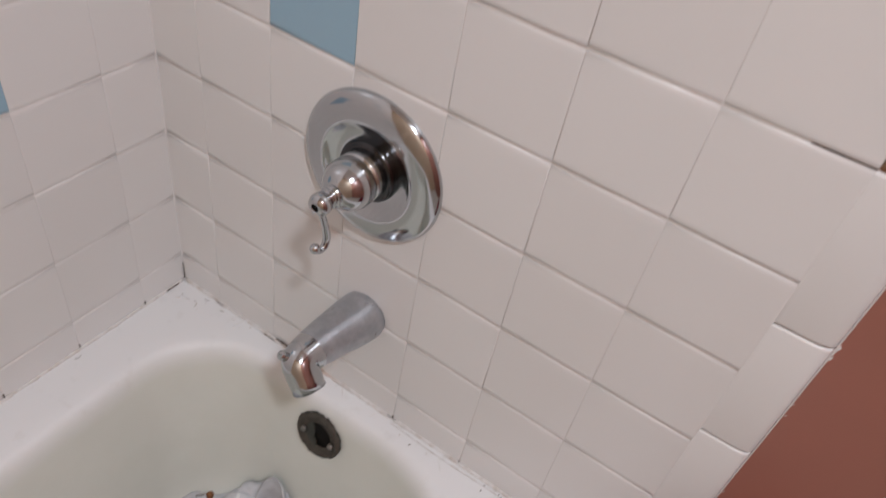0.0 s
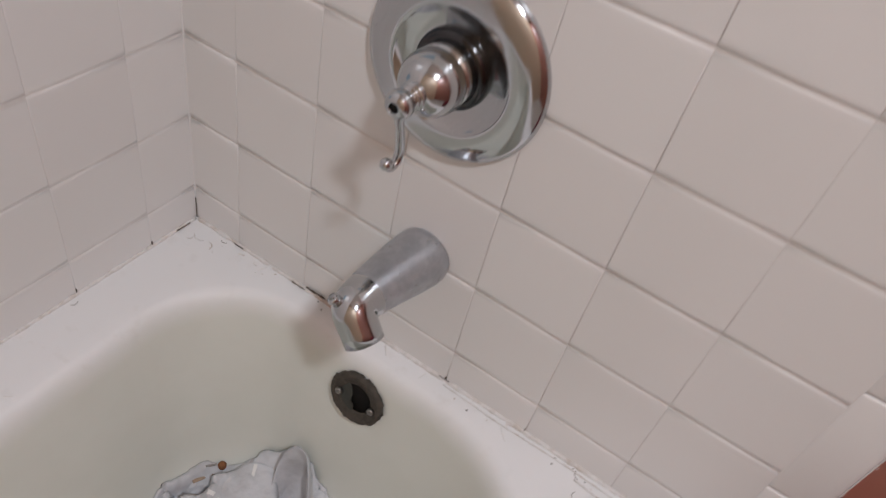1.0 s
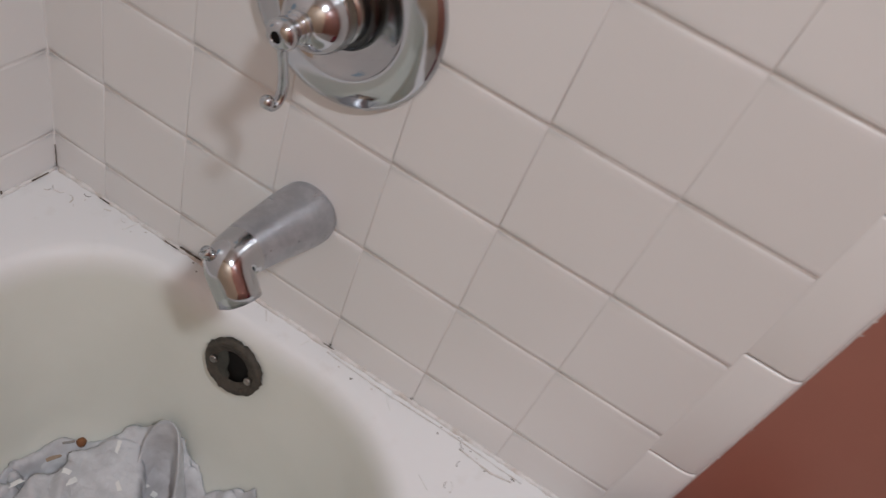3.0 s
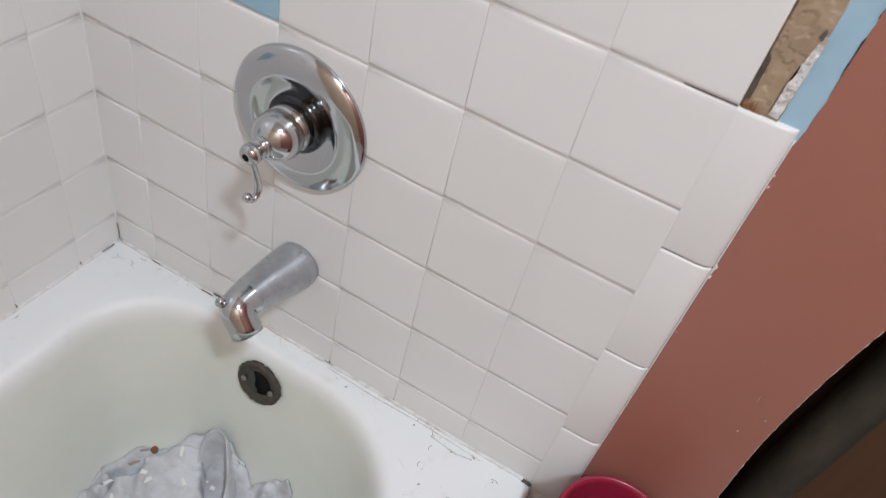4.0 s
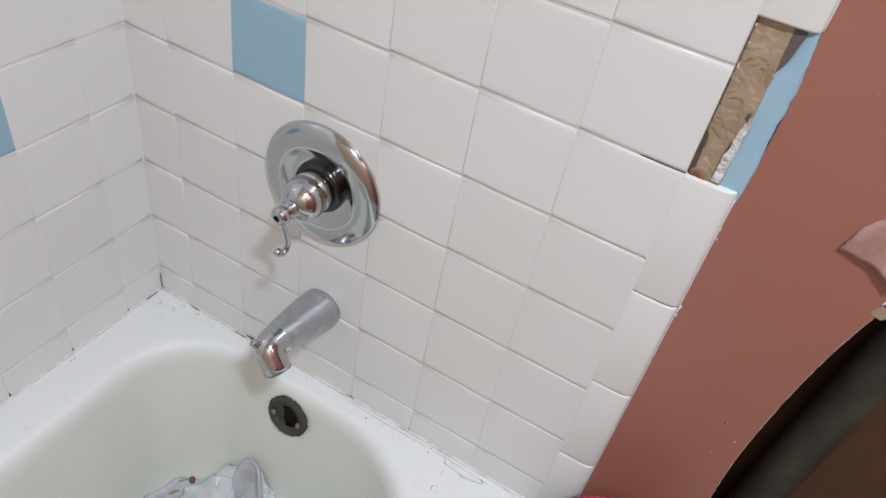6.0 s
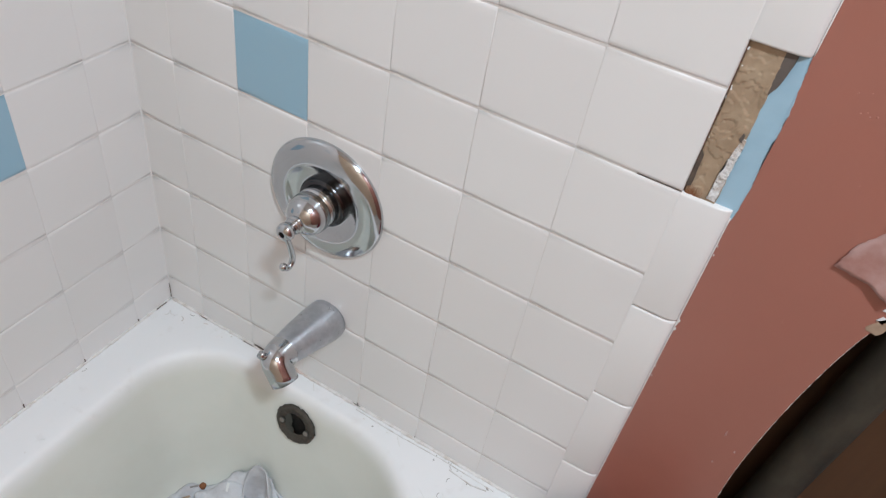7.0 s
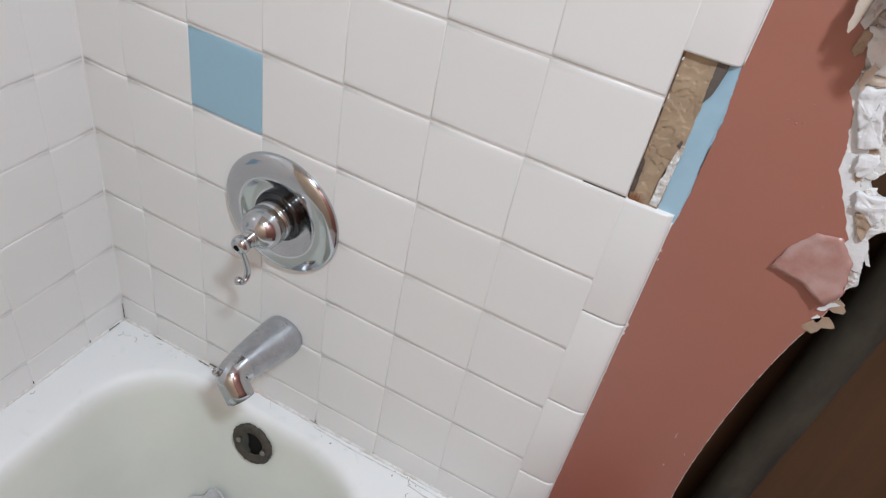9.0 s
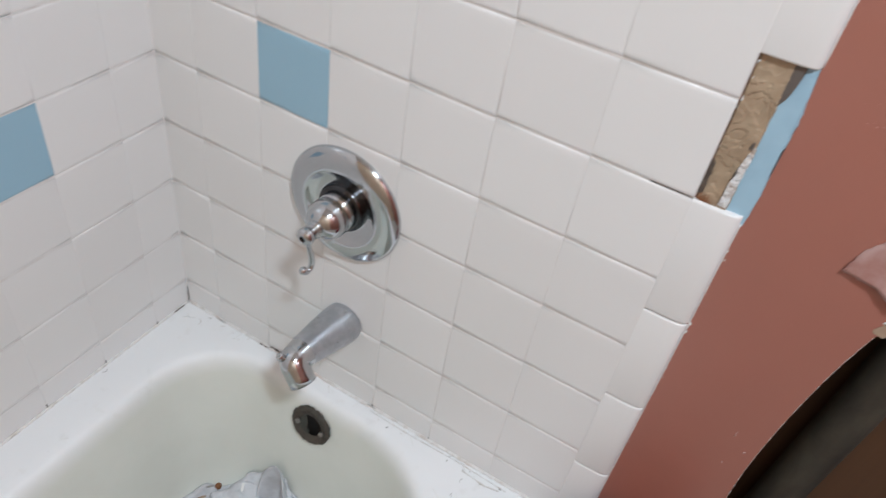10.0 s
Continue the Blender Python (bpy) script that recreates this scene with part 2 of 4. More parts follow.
def sweep(path, segs=24, squash=1.0):
    """A round bar along (x, y, z, radius)."""
    bm = bmesh.new()
    pts = [Vector(p[:3]) for p in path]
    rings, side = [], Vector((1, 0, 0))
    for i, p in enumerate(pts):
        along = (pts[min(i + 1, len(pts) - 1)] - pts[max(i - 1, 0)]).normalized()
        if abs(along.dot(side)) > 0.9:
            side = Vector((0, 1, 0))
        s = (side - along * side.dot(along)).normalized()
        u = along.cross(s)
        rings.append([p + path[i][3] * (s * math.cos(2 * math.pi * k / segs) * squash + u * math.sin(2 * math.pi * k / segs)) for k in range(segs)])
    return loops(bm, rings, (True, True))


def smoothed(points, steps=8):
    """Catmull-Rom through tuples of any length."""
    out = []
    p = [points[0], *points, points[-1]]
    for a, b, c, d in zip(p, p[1:], p[2:], p[3:]):
        for s in range(steps):
            t = s / steps
            out.append(tuple(0.5 * (2 * y + (z - x) * t + (2 * x - 5 * y + 4 * z - w) * t * t + (3 * y - x - 3 * z + w) * t ** 3) for x, y, z, w in zip(a, b, c, d)))
    return out + [points[-1]]


def ragged(points, size, step=0.004, seed=0):
    """A polyline in x and z, broken into short steps with a torn edge."""
    out = []
    for (x0, z0), (x1, z1) in zip(points, points[1:]):
        n = max(1, int(math.hypot(x1 - x0, z1 - z0) / step))
        for i in range(n):
            x, z = x0 + (x1 - x0) * i / n, z0 + (z1 - z0) * i / n
            out.append((x + size * noise.noise((x * 160, z * 160, seed)) + 0.5 * size * noise.noise((x * 500, z * 500, seed + 9)), z + size * noise.noise((x * 160, z * 160, seed + 5))))
    return out + [points[-1]]


def sheet(outline, y0, y1):
    """A flat board of x, z outline between two depths."""
    bm = bmesh.new()
    a = [bm.verts.new((x, y0, z)) for x, z in outline]
    b = [bm.verts.new((x, y1, z)) for x, z in outline]
    n = len(a)
    bm.faces.new(a)
    bm.faces.new(b[::-1])
    for i in range(n):
        bm.faces.new((a[i], b[i], b[(i + 1) % n], a[(i + 1) % n]))
    bmesh.ops.triangulate(bm, faces=[f for f in bm.faces if len(f.verts) > 4])
    return bm


# ---------------------------------------------------------------- the room
PITCH, JOINT = 0.1095, 0.0014
LEFT, ROW1, RIM = 0.033, 0.450, 0.397
COL_END, BULL_END = 0.7665, 0.8165
TOP = ROW1 + 14 * PITCH
BACK = -1.56
CEILING = 2.75

floor = structure("floor", box(bmesh.new(), -0.2, 2.2, BACK - 0.1, 0.16, -0.1, 0.0), M_FLOOR, "warm grey sheet floor of the bathroom", "floor")
structure("ceiling", box(bmesh.new(), -0.2, 2.2, BACK - 0.1, 0.16, CEILING, CEILING + 0.1), M_CEIL, "off-white painted ceiling", "ceiling")
wall_left = structure("wall_west", box(bmesh.new(), -0.12, LEFT - 0.0009, BACK, 0.0015, 0.0, CEILING), M_FILL, "long tub wall tiled in off-white squares", "wall")
wall_faucet = structure("wall_north", box(bmesh.new(), LEFT - 0.0009, COL_END + 0.0004, 0.0013, 0.022, 0.0, CEILING), M_GROUT, "faucet wall tiled in off-white squares", "wall")
structure("wall_east", box(bmesh.new(), 2.0, 2.12, BACK, 0.16, 0, CEILING), M_PAINT, "red-brown painted wall", "wall")
# two unseen walls, added in cream to throw warm fill at the tiles
structure("wall_south", box(bmesh.new(), 0.80, 2.12, BACK - 0.1, BACK, 0, CEILING), M_CREAM, "unseen wall opposite the faucet, cream for warm bounce light", "wall")
structure("wall_tub_foot", box(bmesh.new(), -0.12, 0.80, BACK - 0.1, BACK, 0, CEILING), M_CREAM, "unseen wall at the tub's foot, cream for warm bounce light", "wall")
structure("wall_cavity_back", box(bmesh.new(), -0.12, 2.12, 0.135, 0.155, 0, CEILING), M_WOOD, "brown boards at the back of the open wall", "wall")

# plasterboard beside the tiles, with the hole broken through it
EDGE_TOP = [(0.93, 1.62), (0.90, 1.50), (0.885, 1.40), (0.868, 1.30), (0.872, 1.245), (0.882, 1.214), (0.893, 1.210), (0.901, 1.174), (0.899, 1.160), (0.910, 1.145), (0.919, 1.116), (0.923, 1.095), (0.941, 1.067), (0.956, 1.042), (0.972, 1.018), (0.981, 0.985)]
CUT = smoothed([(0.981, 0.985), (0.975, 0.938), (0.970, 0.920), (0.962, 0.870), (0.955, 0.800), (0.951, 0.727), (0.950, 0.660), (0.953, 0.590), (0.957, 0.530), (0.972, 0.420), (0.998, 0.30), (1.04, 0.18), (1.10, 0.10)], 4)
CUT = [p[:2] for p in CUT]
BOARD = [(1.04, 1.62), (1.02, 1.50), (1.01, 1.40), (1.0, 1.30), (0.990, 1.24), (0.985, 1.20), (0.985, 1.15), (0.980, 1.125), (0.974, 1.116), (0.954, 1.107), (0.949, 1.094), (0.956, 1.083), (0.978, 1.077), (0.985, 1.060), (0.972, 1.046), (0.976, 1.030), (0.987, 1.000), (0.981, 0.985)]


def torn(points, size, seed):
    """The hole's edge, x for falling z, in short steps with a torn outline."""
    zs = [p[1] for p in points][::-1]
    xs = [p[0] for p in points][::-1]
    out = []
    for z in np.arange(points[0][1], points[-1][1], -0.0025):
        x = float(np.interp(z, zs, xs))
        out.append((x + size * (noise.noise((z * 120, seed, 0)) + 0.6 * noise.noise((z * 420, seed, 3))), float(z)))
    return out + [points[-1]]


paint_edge = torn(EDGE_TOP, 0.0018, 1) + torn(CUT, 0.0004, 2)[1:]
board_edge = torn(BOARD, 0.003, 3) + [(x + 0.0011, z) for x, z in torn(CUT, 0.0005, 8)[1:]]
RIGHT_EDGE = ragged([(1.26, 0.10), (1.24, 0.5), (1.28, 1.0), (1.25, 1.62)], 0.006, 0.01, 4)


def closed_board(edge, y0, y1):
    """The board between the tiles and the hole, with its broken edge."""
    bm = bmesh.new()
    rows = [(edge[0][0], CEILING), *edge, (edge[-1][0], 0.0)]
    made = []
    for x, z in rows:
        made.append([bm.verts.new((px, py, z)) for px, py in ((COL_END + 0.0005, y0), (x, y0), (x + 0.0006, y1), (COL_END + 0.0005, y1))])
    for p, q in zip(made, made[1:]):
        for i in range(4):
            bm.faces.new((p[i], p[(i + 1) % 4], q[(i + 1) % 4], q[i]))
    bm.faces.new(made[0])
    bm.faces.new(made[-1][::-1])
    return bm


wall_board = structure("wall_plasterboard", closed_board(board_edge, 0.0092, 0.0215), M_GYPSUM, "broken white plasterboard round a hole in the wall", "wall")
part("paint_skin", closed_board(paint_edge, 0.0078, 0.0090), M_PAINT, wall_board, "red-brown wall paint torn off along the hole", False)
structure("wall_plasterboard_far", sheet([(1.99, 0.0), (1.99, CEILING), (1.25, CEILING), *RIGHT_EDGE[::-1], (1.25, 0.0)], 0.0078, 0.0215), M_PAINT, "red-brown painted wall past the hole", "wall")
structure("wall_plasterboard_upper", sheet([(edge_x, z) for edge_x, z in ((board_edge[0][0], 1.70), (1.25, 1.70), (1.25, CEILING), (board_edge[0][0], CEILING))], 0.0079, 0.0214), M_PAINT, "red-brown painted wall over the hole", "wall")
# white paper laid bare along the tear
bm = bmesh.new()
made = []
for z in np.arange(1.178, 1.008, -0.002):
    z = float(z)
    x = float(np.interp(z, [p[1] for p in EDGE_TOP][::-1], [p[0] for p in EDGE_TOP][::-1])) - 0.003
    end = x + 0.019 + 0.005 * noise.noise((z * 70, 5, 0)) + 0.003 * noise.noise((z * 300, 5, 4))
    end = min(end, float(np.interp(z, [p[1] for p in BOARD][::-1], [p[0] for p in BOARD][::-1])))
    lift = 0.0082 - 0.0006 * max(0.0, noise.noise((z * 90, 2, 2)))
    made.append([bm.verts.new(p) for p in ((x, 0.0082, z), ((x + end) / 2, 0.0081, z), (end, lift, z), (end, 0.0091, z))])
for p, q in zip(made, made[1:]):
    for i in range(3):
        bm.faces.new((p[i], p[i + 1], q[i + 1], q[i]))
part("bare_paper", bm, M_PAPER, wall_board, "white board paper laid bare by the tear", False)


def shred(outline, base_y, lift, material, label, seed, tilt=(0, 0), tear=0.0026):
    """A curled scrap of board paper or paint that stands off the wall."""
    bm = bmesh.new()
    edge = ragged(outline + outline[:1], tear, 0.003, seed)[:-1]
    cx, cz = sum(p[0] for p in edge) / len(edge), sum(p[1] for p in edge) / len(edge)

    def stand(x, z):
        y = base_y - lift * (0.5 + tilt[0] * (x - cx) / 0.03 + tilt[1] * (z - cz) / 0.03) - 0.0006 * noise.noise((x * 60, z * 60, seed))
        return min(y, 0.0072)

    for back in (0.0, 0.0006):
        ring0 = None
        for s in (1.0, 0.8, 0.6, 0.4, 0.2):
            ring = [bm.verts.new((cx + (x - cx) * s, stand(cx + (x - cx) * s, cz + (z - cz) * s) + back, cz + (z - cz) * s)) for x, z in edge]
            if ring0:
                for i in range(len(edge)):
                    j = (i + 1) % len(edge)
                    bm.faces.new((ring0[i], ring0[j], ring[j], ring[i]))
            else:
                rim = ring if back == 0.0 else rim + ring
            ring0 = ring
        mid = bm.verts.new((cx, stand(cx, cz) + back, cz))
        for i in range(len(edge)):
            bm.faces.new((ring0[i], ring0[(i + 1) % len(edge)], mid))
    n = len(edge)
    for i in range(n):
        j = (i + 1) % n
        bm.faces.new((rim[i], rim[j], rim[n + j], rim[n + i]))
    return part("torn_scrap", bm, material, wall_board, label, tear < 0.0016)


shred([(0.914, 0.984), (0.921, 1.012), (0.935, 1.032), (0.955, 1.037), (0.973, 1.018), (0.979, 0.986), (0.970, 0.968), (0.945, 0.981)], 0.0076, 0.0068, M_PEEL, "pinkish flap of peeling paint", 11, (0.25, -0.55), 0.0014)
shred([(0.9686, 0.9576), (0.9710, 0.9631), (0.9797, 0.9737), (0.9834, 0.9718), (0.9797, 0.9656), (0.9735, 0.9582)], 0.009, 0.006, M_PAPER, "white torn paper curl", 12)
shred([(0.9662, 0.9323), (0.9718, 0.9483), (0.9838, 0.9547), (0.9926, 0.9451), (0.9838, 0.9387), (0.9766, 0.9307)], 0.014, 0.004, M_KRAFT, "brown torn board paper", 13, (0, 0), 0.0042)
shred([(0.8725, 1.226), (0.8750, 1.250), (0.8800, 1.252), (0.8800, 1.228), (0.8785, 1.212), (0.8765, 1.206), (0.8745, 1.207), (0.8730, 1.213)], 0.006, 0.026, M_SCRAP, "narrow tan paper strip hanging off the wall", 14, (0.0, -0.15), 0.0016)
shred([(0.9015, 1.168), (0.9010, 1.178), (0.9050, 1.188), (0.9100, 1.184), (0.9090, 1.174), (0.9060, 1.164)], 0.007, 0.007, M_SCRAP, "tan torn board paper", 16, (0.1, -0.2))
shred([(0.975, 0.966), (0.980, 0.976), (0.988, 0.974), (0.992, 0.966), (0.984, 0.960)], 0.012, 0.004, M_KRAFT, "brown torn board paper", 27, (0, 0), 0.0042)
shred([(0.969, 0.946), (0.972, 0.953), (0.977, 0.951), (0.976, 0.944)], 0.010, 0.005, M_PAPER, "white torn paper curl", 28)
shred([(0.958, 1.030), (0.962, 1.044), (0.975, 1.042), (0.980, 1.024), (0.972, 1.010)], 0.009, 0.004, M_PAPER, "white torn board paper", 18)
# flap added mostly above view, placed to cast the broad jagged shadow
shred([(0.886, 1.258), (0.891, 1.232), (0.899, 1.228), (0.905, 1.236), (0.911, 1.222), (0.923, 1.219), (0.932, 1.234), (0.938, 1.286), (0.889, 1.288)], 0.008, 0.046, M_SCRAP, "large torn paper flap hanging off the wall, added for its shadow", 15, (0.0, -0.40), 0.0024)
# broken face of the board: white crust in uneven layers over brown paper
bm = bmesh.new()
made = []
for z in np.arange(1.40, 1.018, -0.0016):
    z = float(z)
    x0 = float(np.interp(z, [p[1] for p in EDGE_TOP][::-1], [p[0] for p in EDGE_TOP][::-1])) + 0.012
    x1 = max(float(np.interp(z, [p[1] for p in BOARD][::-1], [p[0] for p in BOARD][::-1])) - 0.0008, x0 + 0.004)
    row = []
    for i in range(31):
        x = x0 + (x1 - x0) * i / 30
        rise = max(0.0, 0.6 - 1.5 * abs(noise.noise((x * 34, 1.5, z * 28))))
        step = 0.0013 * math.floor(2.6 * (noise.noise((x * 40, 7.5, z * 30)) + 0.5))
        fine = 0.0011 * noise.noise((x * 120, 3.1, z * 110)) + 0.0004 * noise.noise((x * 420, 3.1, z * 400))
        y = min(0.0088 - 0.0016 * rise - (step if z > 1.225 else 0.25 * step) + fine, 0.0089)
        row.append(bm.verts.new((x, 0.0091 if i in (0, 30) else y, z)))
    made.append(row)
for p, q in zip(made, made[1:]):
    for i in range(30):
        bm.faces.new((p[i], p[i + 1], q[i + 1], q[i]))
part("broken_crust", bm, M_CRUST, wall_board, "crumbled white gypsum and torn brown paper", False)


def plate(outline, front, relief, material, label, seed, tear=0.0022):
    """A broken flake of board with an uneven face and a torn rim that stands on the wall."""
    bm = bmesh.new()
    edge = ragged(outline + outline[:1], tear, 0.0025, seed)[:-1]
    cx, cz = sum(p[0] for p in edge) / len(edge), sum(p[1] for p in edge) / len(edge)
    rings = [[(x + 0.0006, 0.0091, z) for x, z in edge]]
    for s in (1.0, 0.93, 0.8, 0.62, 0.44, 0.26, 0.1):
        ring = []
        for x, z in edge:
            px, pz = cx + (x - cx) * s, cz + (z - cz) * s
            bulge = relief * (noise.noise((px * 95, seed, pz * 80)) + 0.6 * noise.noise((px * 230, seed, pz * 210))) - 0.0009 * math.floor(2.5 * (noise.noise((px * 70, seed + 4, pz * 130)) + 0.4))
            ring.append((px, front + bulge + (0.0006 if s == 1.0 else 0.0), pz))
        rings.append(ring)
    loops(bm, rings, (False, True))
    return part("board_flake", bm, material, wall_board, label, True)


plate([(0.889, 1.211), (0.912, 1.217), (0.940, 1.222), (0.945, 1.190), (0.922, 1.181), (0.908, 1.178), (0.897, 1.192)], 0.0040, 0.0013, M_PAPER, "thick white flake of broken board", 41)
plate([(0.900, 1.176), (0.908, 1.178), (0.945, 1.189), (0.946, 1.179), (0.923, 1.172), (0.902, 1.168)], 0.0062, 0.0008, M_SCRAP, "tan torn paper between the flakes", 42, 0.0014)
plate([(0.904, 1.166), (0.923, 1.172), (0.930, 1.150), (0.942, 1.124), (0.927, 1.119), (0.915, 1.140)], 0.0042, 0.0014, M_PAPER, "thick white flake of broken board", 43)
plate([(0.930, 1.114), (0.943, 1.119), (0.947, 1.112), (0.944, 1.101), (0.939, 1.095), (0.933, 1.100)], 0.0046, 0.0014, M_PAPER, "small white flake of broken board", 44)
plate([(0.943, 1.083), (0.957, 1.084), (0.969, 1.086), (0.971, 1.071), (0.969, 1.058), (0.958, 1.066), (0.949, 1.068)], 0.0036, 0.0012, M_PAPER, "white corner of broken board", 45, 0.0018)
plate([(0.952, 1.064), (0.958, 1.066), (0.969, 1.058), (0.968, 1.041), (0.960, 1.048)], 0.0056, 0.0009, M_KRAFT, "brown torn paper under the board", 46)
plate([(0.930, 1.158), (0.955, 1.166), (0.962, 1.140), (0.944, 1.128), (0.936, 1.142)], 0.0066, 0.0010, M_GYPSUM, "grey crumbling board behind the flakes", 47)
plate([(0.881, 1.212), (0.884, 1.236), (0.893, 1.238), (0.890, 1.214), (0.886, 1.208)], 0.0034, 0.0016, M_PAPER, "narrow white flake of broken board", 48)
plate([(0.886, 1.190), (0.886, 1.208), (0.893, 1.214), (0.895, 1.196), (0.891, 1.186)], 0.0058, 0.0014, M_KRAFT, "brown torn paper beside the flakes", 49)
plate([(0.893, 1.220), (0.896, 1.240), (0.915, 1.246), (0.914, 1.222), (0.903, 1.217)], 0.0052, 0.0016, M_SCRAP, "tan torn paper over the flakes", 50)
# small pimples in the wall paint
for n, (x, z, r) in enumerate(((0.875, 1.121, 0.0016), (0.868, 1.122, 0.0012), (0.880, 1.123, 0.0015), (0.872, 1.124, 0.0010), (0.881, 1.141, 0.0013), (0.868, 1.140, 0.0010), (0.859, 1.137, 0.0009), (0.896, 1.063, 0.0010), (0.927, 1.058, 0.0010))):
    bm = bmesh.new()
    bmesh.ops.create_icosphere(bm, subdivisions=2, radius=r * 0.6)
    for v in bm.verts:
        v.co *= 1 + 0.5 * noise.noise(v.co * 600 + Vector((n, 0, 0)))
    ob = part("paint_pimple", bm, M_PAINT, wall_board, "", True)
    ob.location = (x, 0.0078, z)
for n, (x, z, high) in enumerate(((0.9195, 0.722, 0.011), (0.924, 0.668, 0.004), (0.938, 0.700, 0.003))):
    nick = part("paint_nick", sweep([(0, 0, -high / 2, 0.0003), (0.0005, -0.0008, -high / 6, 0.0009), (-0.0003, -0.0012, high / 5, 0.0008), (0.0006, -0.0002, high / 2, 0.0003)], 6), M_PEEL, wall_board, "small lifted curl of wall paint", False)
    nick.location = (x, 0.0078, z)
lump = random.Random(4)
for n in range(14):
    z = 0.842 + lump.gauss(0, 0.006) if n < 8 else lump.uniform(0.55, 0.98)
    bm = bmesh.new()
    bmesh.ops.create_icosphere(bm, subdivisions=1, radius=lump.uniform(0.0007, 0.0014 if n < 8 else 0.0009))
    for v in bm.verts:
        v.co *= 1 + 0.6 * noise.noise(v.co * 500 + Vector((n, 3, 0)))
    bit = part("caulk_crumb", bm, M_CHIP, wall_board, "", False)
    bit.location = (0.8168 + lump.uniform(0, 0.0022), 0.0074, z)
    bit.scale = (1, 0.6, lump.uniform(0.9, 2.2))
for n in range(22):
    z = lump.uniform(1.05, 1.30)
    x0 = float(np.interp(z, [p[1] for p in EDGE_TOP][::-1], [p[0] for p in EDGE_TOP][::-1])) + 0.024
    x1 = float(np.interp(z, [p[1] for p in BOARD][::-1], [p[0] for p in BOARD][::-1]))
    x = lump.uniform(x0, max(x1 - 0.005, x0 + 0.002))
    bm = bmesh.new()
    bmesh.ops.create_icosphere(bm, subdivisions=2, radius=lump.uniform(0.0022, 0.0060))
    for v in bm.verts:
        v.co = Vector((v.co.x, v.co.y * 0.35, v.co.z * lump.uniform(0.9, 1.25)))
        v.co *= 1 + 0.5 * noise.noise(v.co * 190 + Vector((n, 0, 0)))
    crumb = part("gypsum_lump", bm, M_KRAFT if n % 6 == 0 else M_GYPSUM, wall_board, "", False)
    crumb.location = (x, 0.0088, z)
    crumb.rotation_euler = (lump.uniform(-0.4, 0.4), lump.uniform(0, 6), lump.uniform(-0.3, 0.3))

# framing and pipe inside the hole
tagged(part("wall_stud", box(bmesh.new(), 0.905, 0.943, 0.0225, 0.112, 0.0, CEILING, 0.002), M_WOOD, None, "", False), "old dark brown wooden stud inside the wall", "stud")
pipe = thing("waste_pipe", (1.020, 0.098, 0.0), label="dirty grey pipe standing inside the wall", category="pipe")
part("tube", sweep([(-0.016, 0, 0.0, 0.027), (0.0, 0, 0.5, 0.027), (0.0165, 0, 0.95, 0.027), (0.03, 0, 1.4, 0.027), (0.06, 0, 2.39, 0.027)], 32), M_PIPE, pipe)

# bared strip where one edge tile has come off
part("old_blue_paint", sheet([(0.7975, 0.985), *ragged([(0.8185, 0.985), (0.8205, 1.02), (0.8190, 1.06), (0.8205, 1.10), (0.8165, 1.148), (0.8155, 1.16)], 0.0012, 0.003, 31), (0.7975, 1.16)], 0.0076, 0.0079), M_BLUEPAINT, wall_board, "pale blue older paint", False)
bm = bmesh.new()
nx, nz = 30, 150
grid = {}
for i in range(nx + 1):
    for j in range(nz + 1):
        x = 0.7675 + (0.7985 - 0.7675) * i / nx
        z = 0.993 + 0.158 * j / nz
        x += (0.0015 * noise.noise((0, z * 90, 3)) if i == nx else 0)
        step = math.floor(2.4 * (noise.noise((x * 60, 2.7, z * 42)) + 0.55 + 0.14 * noise.noise((x * 320, 2.7, z * 300))))
        pit = max(0.0, noise.noise((x * 260, 6.1, z * 240)) - 0.42)
        y = 0.0060 - 0.0008 * step - 0.0014 * max(0.0, noise.noise((x * 110, 0, z * 90)) - 0.16) + 0.0040 * pit - 0.0002 * noise.noise((x * 600, 4, z * 600))
        grid[i, j] = bm.verts.new((x, min(y, 0.0070) if 0 < i < nx and 0 < j < nz else 0.0075, z))
for i in range(nx):
    for j in range(nz):
        bm.faces.new((grid[i, j], grid[i + 1, j], grid[i + 1, j + 1], grid[i, j + 1]))
part("adhesive", bm, M_MASTIC, wall_board, "lumpy tan tile adhesive laid bare", True)
# dark grey-brown sheet under the upper edge tile, right of the adhesive
part("bare_backing", sheet(ragged([(0.797, 1.110), (0.8020, 1.118), (0.8052, 1.132), (0.8070, 1.151)], 0.0006, 0.003, 37) + [(0.797, 1.151)], 0.0050, 0.0066), M_DARKBROWN, wall_board, "dark grey-brown patch at the top of the bared strip", False)
part("plaster_fringe", sheet(ragged([(0.7890, 0.999), (0.7905, 1.028), (0.7932, 1.052), (0.7955, 1.068)], 0.0014, 0.003, 33) + ragged([(0.7990, 1.066), (0.7985, 1.035), (0.7975, 0.998)], 0.0013, 0.003, 34), 0.0042, 0.0066), M_GYPSUM, wall_board, "crumbled white plaster fringe", False)
# small dark sheet at the adhesive's right edge
part("dark_pit", sheet(ragged([(0.7925, 1.066), (0.7945, 1.073), (0.7968, 1.071), (0.7960, 1.064), (0.7925, 1.066)], 0.0008, 0.002, 38), 0.0036, 0.0060), M_DARKBROWN, wall_board, "small dark patch on the adhesive", False)
